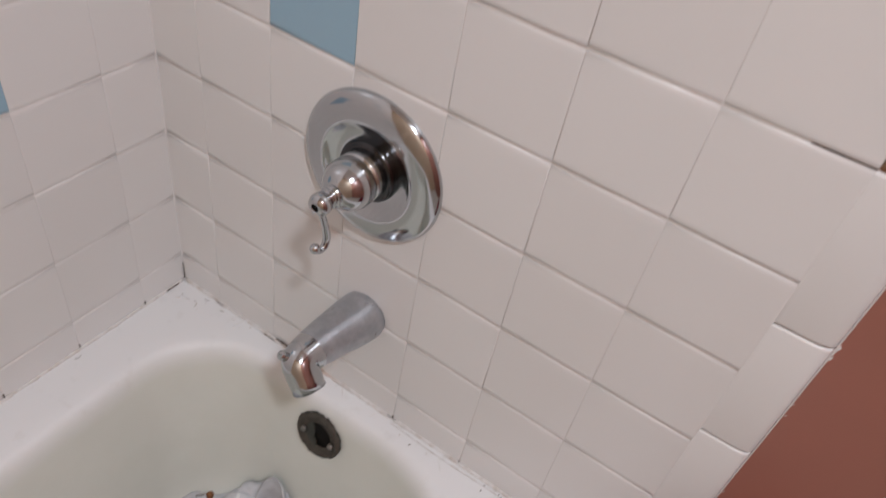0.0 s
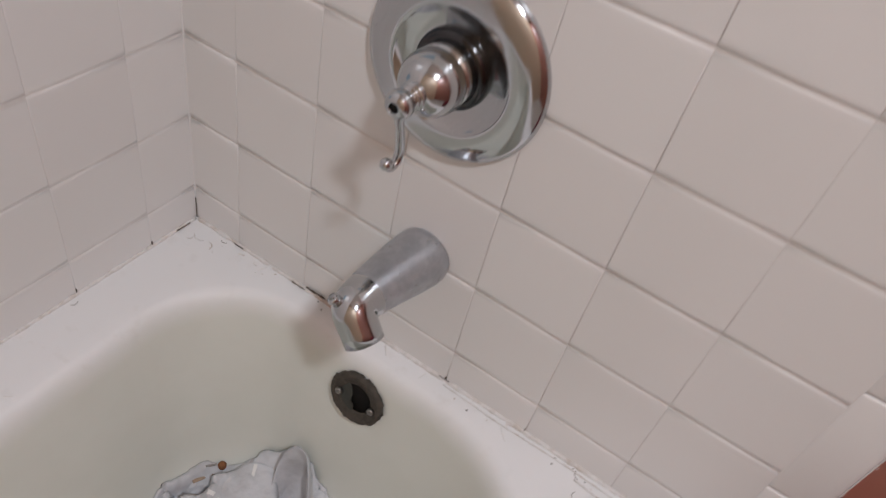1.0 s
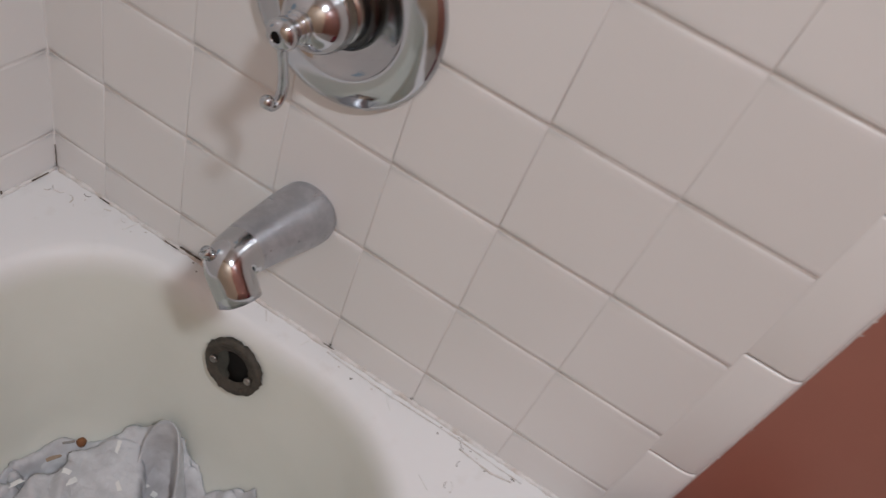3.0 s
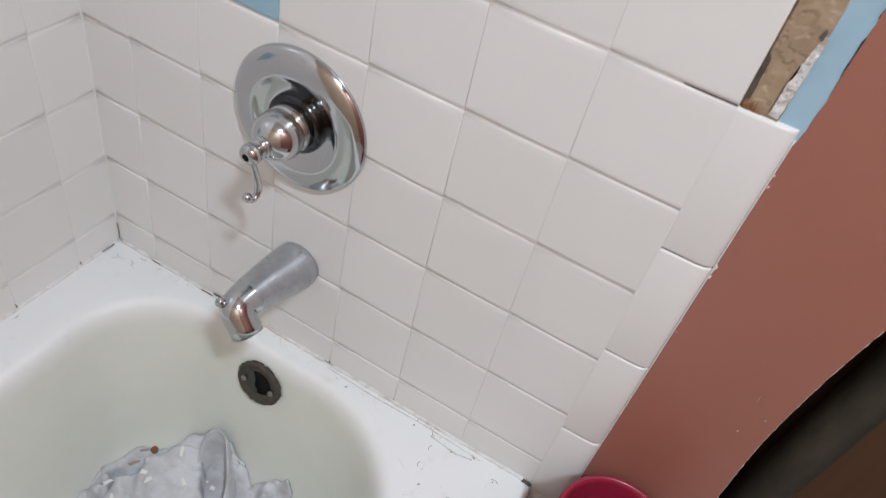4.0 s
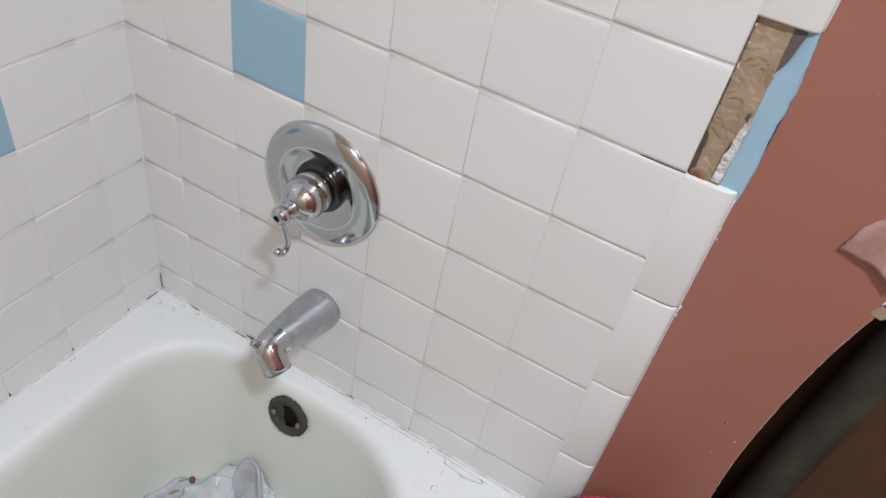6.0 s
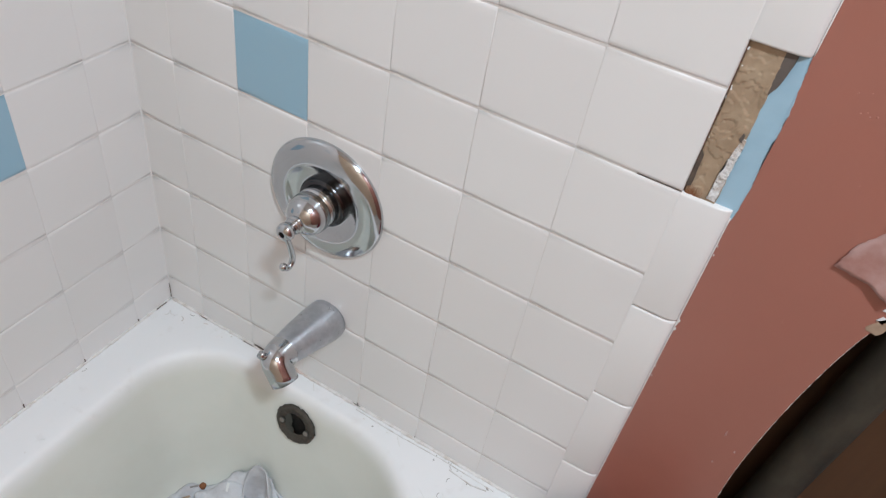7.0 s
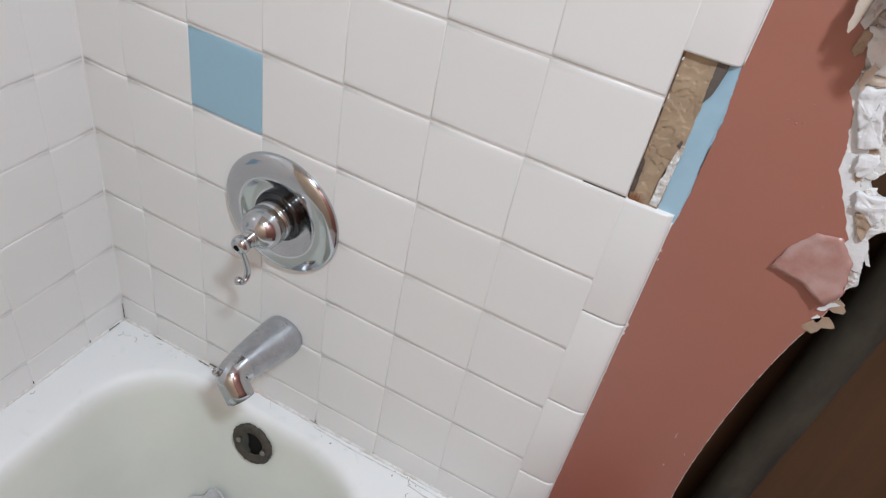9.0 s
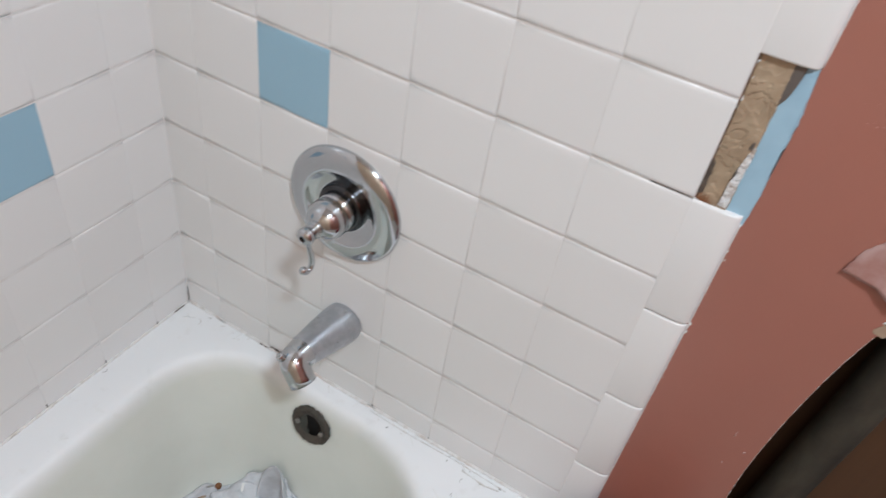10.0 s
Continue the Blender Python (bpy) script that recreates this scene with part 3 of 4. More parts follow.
part("black_mould", sheet(ragged([(0.7672, 1.004), (0.7676, 1.045)], 0.0006, 0.003, 35) + ragged([(0.7712, 1.040), (0.7718, 1.006)], 0.0014, 0.003, 36), 0.0030, 0.0046), M_GRIME, wall_board, "black mould at the tile edge", False)

for n in range(11):
    bm = bmesh.new()
    bmesh.ops.create_icosphere(bm, subdivisions=1, radius=lump.uniform(0.0004, 0.0016))
    for v in bm.verts:
        v.co *= 1 + 0.5 * noise.noise(v.co * 700 + Vector((n, 0, 0)))
    crumb = part("plaster_crumb", bm, M_GYPSUM, wall_board, "", False)
    crumb.location = (0.7684 + lump.uniform(0, 0.0014), 0.0056, lump.uniform(1.045, 1.149))
    crumb.scale = (0.8, 0.6, lump.uniform(0.8, 2.4))

# ---------------------------------------------------------------- bathtub
def rounded(x0, x1, y0, y1, radii, z, n=14):
    """A ring of four rounded corners: far left, near left, near right, far right; y1 is the far end."""
    ring = []
    for (cx, cy, a0), r in zip((((x0, y1, 90)), ((x0, y0, 180)), ((x1, y0, 270)), ((x1, y1, 0))), radii):
        ox, oy = cx + (r if cx == x0 else -r), cy + (r if cy == y0 else -r)
        for i in range(n + 1):
            a = radians(a0 + 90 * i / n)
            ring.append((ox + r * math.cos(a), oy + r * math.sin(a), z))
    return ring


TX0, TX1, TY0, TY1 = LEFT - 0.006, 0.772, -1.50, -0.0015 + 0.004
IX0, IX1, IY0, IY1 = 0.106, 0.652, -1.36, -0.026
tub = thing("bathtub", (0, 0, 0), label="white enamelled built-in bathtub with a worn cream basin", category="bathtub")
rings = [rounded(TX0, TX1, TY0, TY1, (0.004,) * 4, 0.0)]
for off, z in ((0, 0.372), (0.002, 0.384), (0.006, 0.392), (0.012, 0.3962)):
    rings.append(rounded(TX0, TX1 - off, TY0 + off, TY1, (0.004,) * 4, z))
rings.append(rounded(TX0 + 0.003, TX1 - 0.020, TY0 + 0.020, TY1 - 0.003, (0.004,) * 4, 0.3968))
radii = (0.13, 0.13, 0.16, 0.20)
for d, z in ((-0.012, RIM), (0.0, 0.3968), (0.004, 0.3955), (0.008, 0.3925), (0.0115, 0.3880), (0.0145, 0.381), (0.0175, 0.370)):
    rings.append(rounded(IX0 + d, IX1 - d, IY0 + d, IY1 - d, [r - 0.3 * d for r in radii], z))
body_rings = len(rings)
for d, z in ((0.020, 0.350), (0.025, 0.31), (0.030, 0.26), (0.036, 0.20), (0.043, 0.14), (0.051, 0.105), (0.067, 0.078), (0.090, 0.062), (0.12, 0.054), (0.18, 0.050)):
    rings.append(rounded(IX0 + d, IX1 - d, IY0 + d, IY1 - d, [min(max(r - 0.3 * d, 0.05), 0.46 * (IX1 - IX0 - 2 * d)) for r in radii], z))
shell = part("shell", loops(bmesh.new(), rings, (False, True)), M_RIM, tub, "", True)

# overflow opening with its bare fixing ring
over = part("overflow_ring", lathe([(0.0205, 0.0004), (0.0214, 0.0026), (0.0240, 0.0036), (0.0285, 0.0042), (0.0308, 0.0056), (0.0338, 0.0062), (0.0368, 0.0046), (0.0388, 0.0)], (0, 0, 0), 60), M_IRON, tub, "corroded dark overflow ring with its cover missing")
for v in over.data.vertices:
    r = math.hypot(v.co.x, v.co.z)
    if r > 0.033:
        f = 1 + 0.075 * noise.noise((v.co.x * 300, v.co.z * 300, 2)) + 0.045 * noise.noise((v.co.x * 900, v.co.z * 900, 5))
        v.co.x *= f
        v.co.z *= f
over.matrix_local = pose(0.353, -0.0515, 0.336, -11)
# shallow black disc in place of the overflow's shaded depth
part("overflow_hole", lathe([(0.0005, 0.0), (0.0210, 0.0), (0.0210, 0.0012), (0.0005, 0.0013)], (0, 0, 0), 40), M_BLACK, over, "black disc painted as the dark of the overflow opening")
part("overflow_web", sheet([(0.0222 * math.cos(radians(a)), 0.0222 * math.sin(radians(a))) for a in range(125, 275, 8)] + [(-0.001, -0.013), (-0.007, -0.007), (-0.006, 0.003), (-0.009, 0.012)], -0.0030, -0.0016), M_WEB, over, "dark web inside the overflow", False)
for sx in (-0.0240, 0.0245):
    s = part("screw", lathe([(0.0048, 0.004), (0.0048, 0.0068), (0.0040, 0.0078), (0.0012, 0.0080), (0.0010, 0.0070)], (0, 0, 0), 20), M_SCREW, over, "dull steel screw")
    s.location = (sx, 0, -0.002)


def bead(points, radius, material, name, label, seed, parent=None, wobble=0.6):
    """A rough run of filler along a joint."""
    path = []
    for (x0, y0, z0), (x1, y1, z1) in zip(points, points[1:]):
        n = max(2, int(math.dist((x0, y0, z0), (x1, y1, z1)) / 0.006))
        for i in range(n):
            t = i / n
            x, y, z = x0 + (x1 - x0) * t, y0 + (y1 - y0) * t, z0 + (z1 - z0) * t
            r = radius * (1 + wobble * noise.noise((x * 120 + seed, y * 120, 1)) + 0.4 * noise.noise((x * 420 + seed, y * 420, 7)))
            path.append((x, y, z + 0.0006 * noise.noise((x * 90, y * 90, seed)), max(r, 0.0004)))
    return part(name, sweep(path, 8), material, parent, label)


caulk = bead([(LEFT + 0.004, -0.001, RIM), (0.20, -0.001, RIM), (0.45, -0.001, RIM), (0.765, -0.001, RIM)], 0.0032, M_CAULK, "caulk_joint", "", 2, None, 0.8)
tagged(caulk, "cracked off-white caulk between tub and faucet wall", "caulk", kind="structure")
caulk = bead([(LEFT + 0.001, -0.004, RIM), (LEFT + 0.001, -0.3, RIM), (LEFT + 0.001, -1.49, RIM)], 0.0028, M_CAULK, "caulk_joint", "", 5, None, 0.7)
tagged(caulk, "off-white caulk between tub and long wall", "caulk", kind="structure")


caulk = bead([(LEFT - 0.0004, 0.0004, RIM), (LEFT - 0.0004, 0.0004, 1.0), (LEFT - 0.0004, 0.0004, TOP)], 0.0022, M_TILE, "corner_filler", "", 6, None, 0.2)
tagged(caulk, "off-white filler in the corner between the tiled walls", "caulk", kind="structure")


for n, (pts, r) in enumerate((([(0.440, -0.0085, 0.3985), (0.520, -0.0110, 0.3985), (0.600, -0.0090, 0.3985), (0.700, -0.0120, 0.3985)], 0.0008), ([(0.620, -0.018, 0.3980), (0.660, -0.022, 0.3980), (0.690, -0.016, 0.3980)], 0.0009))):
    tagged(bead(pts, r, M_CAULK, "caulk_ridge", "", 20 + n, None, 0.9), "ragged ridge of old caulk left on the tub's edge", "caulk", kind="structure")
for n, (z0, z1) in enumerate(((0.02, 0.40), (0.40, 0.993), (1.153, 1.85))):
    tagged(bead([(0.8166, 0.0072, z0), (0.8168, 0.0072, (z0 + z1) / 2), (0.8166, 0.0072, z1)], 0.0007, M_TILE, "edge_filler", "", 30 + n, None, 0.9), "thin white filler along the edge tiles", "caulk", kind="structure")


def grime(points, radius, seed):
    g = bead(points, radius, M_GRIME, "grime", "", seed, None, 0.9)
    return tagged(g, "black grime in an open joint", "grime", kind="structure")


grime([(LEFT + 0.0012, -0.0012, 0.400), (LEFT + 0.0016, -0.0012, 0.418), (LEFT + 0.0010, -0.0012, 0.440)], 0.0007, 1)
grime([(LEFT + 0.0045, -0.016, 0.3995), (LEFT + 0.0042, -0.045, 0.3995)], 0.0012, 3)
grime([(LEFT + 0.0010, -0.0752, 0.399), (LEFT + 0.0008, -0.0752, 0.409)], 0.0011, 4)
grime([(LEFT + 0.0008, -0.1847, 0.399), (LEFT + 0.0008, -0.1847, 0.412)], 0.0008, 6)
grime([(LEFT + 0.0008, -0.294, 0.399), (LEFT + 0.0008, -0.294, 0.415)], 0.0010, 7)
grime([(0.105, -0.0048, 0.3995), (0.128, -0.0046, 0.3995)], 0.0008, 9)
grime([(0.205, -0.0052, 0.3998), (0.232, -0.0050, 0.3998)], 0.0011, 10)
grime([(0.225, -0.0020, 0.4022), (0.262, -0.0018, 0.4022)], 0.0011, 11)
grime([(0.268, -0.0058, 0.3994), (0.282, -0.0052, 0.3994)], 0.0007, 12)
grime([(0.438, -0.0012, 0.4005), (0.438, -0.0012, 0.407)], 0.0007, 13)
grime([(0.430, -0.0030, 0.4015), (0.452, -0.0030, 0.4012)], 0.0005, 14)
grime([(0.547, -0.0012, 0.4005), (0.547, -0.0012, 0.407)], 0.0008, 15)
grime([(0.755, -0.004, 0.399), (0.775, -0.002, 0.392)], 0.0030, 16)

# ---------------------------------------------------------------- shower valve
VALVE = (0.362, 0.0, 0.785)
valve = thing("shower_valve", VALVE, label="polished chrome single-lever shower valve on the tiled wall", category="faucet")
plate = part("escutcheon", lathe(smoothed([(0.0878, -0.001), (0.0886, 0.0012), (0.0878, 0.0040), (0.0856, 0.0070), (0.0820, 0.0096), (0.0775, 0.0117), (0.0720, 0.0132), (0.0665, 0.0140), (0.0610, 0.0142), (0.0575, 0.0139), (0.0555, 0.0131), (0.0530, 0.0116), (0.0490, 0.0096), (0.0440, 0.0078), (0.0380, 0.0065), (0.0320, 0.0060)], 4), (0, 0, 0), 96), M_CHROME, valve, "round chrome wall plate")
# added ring, dark in place of the reflection around the sleeve
part("collar", lathe([(0.0365, 0.0040), (0.0360, 0.0085), (0.0345, 0.0120), (0.0320, 0.0138), (0.0290, 0.0142)], (0, 0, 0), 64), M_DARKREFLECTION, valve, "added ring coloured dark for a reflection in the wall plate")
part("sleeve", lathe([(0.0280, 0.010), (0.0280, 0.0240), (0.0272, 0.0255), (0.0255, 0.0258), (0.0255, 0.029)], (0, 0, 0), 64), M_CHROME, valve)
handle = part("handle", lathe(smoothed([(0.0262, 0.0272), (0.0280, 0.0295), (0.0285, 0.0350), (0.0280, 0.0415), (0.0258, 0.0490), (0.0215, 0.0560), (0.0160, 0.0610), (0.0125, 0.0632), (0.0108, 0.0640), (0.0104, 0.0652), (0.0124, 0.0663), (0.0124, 0.0680), (0.0100, 0.0692), (0.0110, 0.0704), (0.0110, 0.0720), (0.0088, 0.0732), (0.0094, 0.0752), (0.0114, 0.0785), (0.0122, 0.0825), (0.0114, 0.0868), (0.0088, 0.0900), (0.0050, 0.0916), (0.0040, 0.0905), (0.0028, 0.0895)], 3), (0, 0, 0), 56), M_CHROME, valve, "chrome bell-shaped handle")
# black plug painted for the shade in the handle's hole
part("handle_cap_hole", lathe([(0.0036, 0.0890), (0.0036, 0.0912), (0.0010, 0.0913)], (0, 0, 0), 20), M_BLACK, handle, "small black disc painted as the dark hole in the handle's end")
lever = part("lever", sweep(smoothed([(0, -0.0830, -0.0060, 0.0050), (0, -0.0800, -0.0150, 0.0036), (0, -0.0762, -0.0260, 0.0033), (0, -0.0728, -0.0380, 0.0036), (0, -0.0705, -0.0490, 0.0038), (0, -0.0712, -0.0575, 0.0037), (0, -0.0758, -0.0632, 0.0034), (0, -0.0825, -0.0632, 0.0031), (0, -0.0875, -0.0585, 0.0028)], 6), 20, 1.2), M_CHROME, handle, "curved chrome lever")
bm = bmesh.new()
bmesh.ops.create_uvsphere(bm, u_segments=24, v_segments=16, radius=0.0056, matrix=Matrix.Translation((0, -0.0885, -0.0555)))
part("lever_ball", bm, M_CHROME, lever)

# ---------------------------------------------------------------- tub spout
def elbow(path, segs=48):
    """A tapering spout in the plane of y and z that turns down at a tight elbow: rings stay in the mitre, widened there."""
    pts = [Vector((0, y, z)) for y, z, r in path]
    rings = []
    for i, p in enumerate(pts):
        into = (p - pts[i - 1]).normalized() if i else (pts[1] - p).normalized()
        out = (pts[i + 1] - p).normalized() if i < len(pts) - 1 else into
        along = (into + out).normalized()
        wide = 1 / max(along.dot(out), 0.7)
        up = Vector((1, 0, 0)).cross(along)
        rings.append([p + path[i][2] * (Vector((math.cos(2 * math.pi * n / segs), 0, 0)) + up * wide * math.sin(2 * math.pi * n / segs)) for n in range(segs)])
    return loops(bmesh.new(), rings, (True, True))


spout = thing("tub_spout", (0.373, 0.0, 0.5655), label="limescaled chrome tub spout with a diverter knob", category="faucet")
spout.rotation_euler = (0, radians(-41), 0)
body = part("spout_body", elbow([(0.001, -0.0005, 0.0312), (-0.004, 0.0, 0.0326), (-0.012, 0.001, 0.0328), (-0.030, 0.0035, 0.0313), (-0.055, 0.0068, 0.0282), (-0.078, 0.0095, 0.0256), (-0.0930, 0.0107, 0.0238), (-0.1045, 0.0108, 0.0226), (-0.1095, 0.0100, 0.0220), (-0.1133, 0.0078, 0.0214), (-0.1152, 0.0046, 0.0209), (-0.1160, 0.0018, 0.0206), (-0.1168, -0.0030, 0.0204), (-0.1186, -0.0135, 0.0200), (-0.1204, -0.0240, 0.0197)]), M_DULL, spout, "", True, (M_CHROME,))
for p in body.data.polygons:
    if p.center[1] < -0.088:
        p.material_index = 1
# flat black disc closes the spout, painted as its shaded inside
part("outlet", sweep([(0, -0.12020, -0.0236, 0.0172), (0, -0.12033, -0.0246, 0.0172)], 40), M_BLACK, spout, "black disc painted as the dark mouth of the spout")
part("diverter_knob", sweep([(0, -0.1215, 0.018, 0.0042), (0, -0.1252, 0.0248, 0.0042), (0, -0.1256, 0.0254, 0.0056), (0, -0.1283, 0.0308, 0.0060), (0, -0.1291, 0.0324, 0.0052), (0, -0.1290, 0.0321, 0.0028)], 24), M_CHROME, spout, "small chrome diverter knob")

# ---------------------------------------------------------------- rag in the tub
def rag(name, outline, middle, label):
    """A cloth dropped in the tub: it climbs the basin's sides, with one smooth panel folded over the rest."""
    bm = bmesh.new()
    ring = [Vector(p[:2]) for p in smoothed([(x, y, 0.0, 0.0) for x, y in outline + outline[:1]], 12)][:-1]
    mid = Vector(middle)
    count, steps = len(ring), 64
    line = Vector((0.071, -0.035)).normalized()
    rows = []
    for i, p in enumerate(ring):
        fray = 1 + 0.03 * noise.noise((p.x * 55, p.y * 55, 2.5)) + 0.010 * noise.noise((p.x * 190, p.y * 190, 8.5))
        row = []
        for j in range(steps + 1):
            s = 0.02 + 0.98 * (j / steps) ** 0.8
            x, y = mid + (p - mid) * s * fray
            hit, place, _, _ = shell.ray_cast(Vector((x, y, 1.0)), Vector((0, 0, -1)))
            ground = place.z if hit else 0.055
            rise = 0.009 * min(1.0, (1 - s) / 0.05) ** 0.5
            creases = 0.0
            for turn, off, wide, high in ((0.45, 0.052, 0.013, 0.030), (0.62, 0.020, 0.010, 0.024), (0.25, 0.118, 0.012, 0.026), (2.2, -0.27, 0.016, 0.022), (1.3, -0.20, 0.016, 0.022), (0.1, 0.39, 0.016, 0.024)):
                d = abs(x * math.cos(turn) + y * math.sin(turn) - off + 0.008 * noise.noise((x * 22, y * 22, turn)))
                creases += high * max(0.0, 1 - d / wide)
            low = ground + 0.001 + rise + creases * min(1.0, (1 - s) / 0.12) + 0.003 * noise.noise((x * 38, y * 38, 1.5)) * min(1.0, (1 - s) / 0.05)
            d = min(x - 0.196, (Vector((x, y)) - Vector((0.197, -0.162))).dot(line), (0.335 - x) * 1.0) - 0.004 - 0.004 * noise.noise((x * 45, y * 45, 4.5)) - 0.0015 * noise.noise((x * 210, y * 210, 4.5))
            over = min(1.0, max(0.0, d / 0.004))
            panel = 0.112 + 0.010 * noise.noise((x * 12, y * 9, 6.5)) + 0.011 * max(0.0, 1 - abs(x * 0.5 + y * 0.85 + 0.075 + 0.006 * noise.noise((x * 30, y * 30, 2.2))) / 0.016) + 0.009 * max(0.0, 1 - abs(x * 0.9 + y * 0.5 - 0.115 + 0.008 * noise.noise((x * 25, y * 25, 9.2))) / 0.013) - 0.010 * max(0.0, 1 - abs(x * 0.85 - y * 0.4 - 0.335) / 0.014)
            panel = max(low + 0.022, panel * min(1.0, 0.6 + (1 - s) / 0.3))
            high = low + (panel - low) * over + 0.0012 * noise.noise((x * 170, y * 170, 3.3)) * min(1.0, (1 - s) / 0.1)
            for ax, ay, bx, by, wide, deep in ((0.298, -0.098, 0.345, -0.152, 0.023, 0.055), (0.302, -0.124, 0.312, -0.138, 0.011, 0.050), (0.168, -0.222, 0.204, -0.172, 0.016, 0.045), (0.222, -0.285, 0.260, -0.250, 0.012, 0.030)):
                ux, uy = bx - ax, by - ay
                along = min(1.0, max(0.0, ((x - ax) * ux + (y - ay) * uy) / (ux * ux + uy * uy)))
                gap = math.hypot(x - ax - ux * along, y - ay - uy * along) + 0.003 * noise.noise((x * 60, y * 60, 8.1))
                dip = min(1.0, max(0.0, (wide - gap) / 0.006))
                high -= deep * dip * dip * (3 - 2 * dip)
            high = max(ground + 0.003, high)
            row.append(bm.verts.new((x, y, high)))
        rows.append(row)
    for i in range(count):
        p, q = rows[i], rows[(i + 1) % count]
        for j in range(steps):
            bm.faces.new((p[j], p[j + 1], q[j + 1], q[j]))
    bm.faces.new([row[0] for row in rows])
    ob = part(name, bm, M_CLOTH, None)
    m = ob.modifiers.new("thickness", "SOLIDIFY")
    m.thickness, m.offset = 0.004, 1
    return tagged(ob, label, "rag")


bpy.context.view_layer.update()
pile = rag("towel_rag", [(0.161, -0.206), (0.166, -0.170), (0.178, -0.140), (0.200, -0.122), (0.232, -0.090), (0.278, -0.072), (0.338, -0.074), (0.366, -0.088), (0.386, -0.080), (0.432, -0.070), (0.458, -0.110), (0.450, -0.220), (0.400, -0.320), (0.290, -0.375), (0.200, -0.340), (0.166, -0.262)], (0.285, -0.215), "crumpled grey towelling rag in the bottom of the tub")


def hooded_fold(arch, centre, deep, skirt, seed):
    """A fold that stands up in a loop: a hem, the pocket inside it and the outer face down to the tub."""
    pts = [Vector(p) for p in smoothed(arch, 6)]
    c, back = Vector(centre), Vector(deep)
    bm = bmesh.new()
    cols = []
    for k, p in enumerate(pts):
        out = Vector((p.x - c.x, (p.y - c.y) + 0.02, 0)).normalized()
        col = []
        for s in (0.0, 0.25, 0.5, 0.75, 1.0):
            q = p.lerp(c, 1 - s) + back * (1 - s ** 3) * 1.0
            col.append(q + Vector((0, 0, 0.003 * noise.noise((q.x * 60, q.y * 60, seed)))))
        hem = (p - c).normalized()
        col.append(p + hem * 0.0014 - back * 0.10)
        col.append(p + hem * 0.0044 - back * 0.04)
        col.append(p + hem * 0.0060 + back * 0.10)
        for s in (0.3, 0.65, 1.0):
            q = p + out * skirt * s + hem * 0.003
            q.z = p.z + (0.056 - p.z) * s ** 0.8 + 0.004 * noise.noise((q.x * 70, q.y * 70, seed + 3))
            col.append(q + back * 0.3 * s)
        cols.append([bm.verts.new(q) for q in col])
    for a, b2 in zip(cols, cols[1:]):
        for i in range(len(a) - 1):
            bm.faces.new((a[i], a[i + 1], b2[i + 1], b2[i]))
    bmesh.ops.remove_doubles(bm, verts=bm.verts, dist=0.0002)
    return bm


part("looped_fold", hooded_fold([(0.292, -0.150, 0.070), (0.281, -0.118, 0.104), (0.275, -0.098, 0.138), (0.280, -0.086, 0.166), (0.292, -0.080, 0.180), (0.309, -0.082, 0.176), (0.325, -0.096, 0.152), (0.341, -0.118, 0.114), (0.354, -0.150, 0.074)], (0.314, -0.130, 0.098), (0.006, 0.018, -0.075), 0.040, 3), M_CLOTH, pile, "raised fold of the rag standing in a loop")

rnd = random.Random(7)


def chip(place, size, turn, material, label, category, tilt=(0, 0)):
    bm = box(bmesh.new(), -size[0] / 2, size[0] / 2, -size[1] / 2, size[1] / 2, 0, size[2])
    for v in bm.verts:
        v.co.x *= 1 + rnd.uniform(-0.25, 0.25)
        v.co.y *= 1 + rnd.uniform(-0.25, 0.25)
    ob = part("chip", bm, material, None, "", False)
    ob.matrix_world = pose(*place, tilt[0], tilt[1], turn)
    return tagged(ob, label, category, "chips lying in the tub")


def resting(x, y, obs):
    """The height of the uppermost surface under a point."""
    best = 0.0
    for ob in obs:
        hit, place, _, _ = ob.ray_cast(Vector((x, y, 1.0)), Vector((0, 0, -1)))
        if hit:
            best = max(best, place.z)
    return best


bpy.context.view_layer.update()
SOFT = [pile, *pile.children, shell]
for x, y, long, wide, turn in ((0.245, -0.115, 0.017, 0.0045, 118), (0.295, -0.116, 0.014, 0.0040, 55), (0.310, -0.118, 0.008, 0.007, 10), (0.187, -0.221, 0.020, 0.006, 70), (0.237, -0.182, 0.016, 0.007, 75), (0.226, -0.178, 0.010, 0.006, 20), (0.282, -0.152, 0.013, 0.005, 150), (0.206, -0.146, 0.013, 0.003, 40), (0.344, -0.135, 0.012, 0.005, 20), (0.215, -0.235, 0.015, 0.005, 130), (0.262, -0.225, 0.012, 0.006, 30), (0.300, -0.200, 0.018, 0.005, 95), (0.335, -0.215, 0.010, 0.007, 60), (0.380, -0.170, 0.014, 0.004, 160), (0.250, -0.275, 0.012, 0.006, 15)):
    z = resting(x, y, SOFT)
    sliver = long > 0.0115
    chip((x, y, z), (long, wide, 0.0014), turn, M_CHIP, "white sliver of old caulk on the rag" if sliver else "white crumb of plaster on the rag", "chip", (rnd.uniform(-18, 18), rnd.uniform(-18, 18)))
bm = bmesh.new()
bmesh.ops.create_icosphere(bm, subdivisions=2, radius=0.0062)
for v in bm.verts:
    v.co *= 1 + 0.25 * noise.noise(v.co * 180)
crumb = part("rust_crumb", bm, M_SOIL)
crumb.location = (0.197, -0.130, resting(0.197, -0.130, SOFT) + 0.004)
tagged(crumb, "round rusty brown crumb on the rag", "crumb")
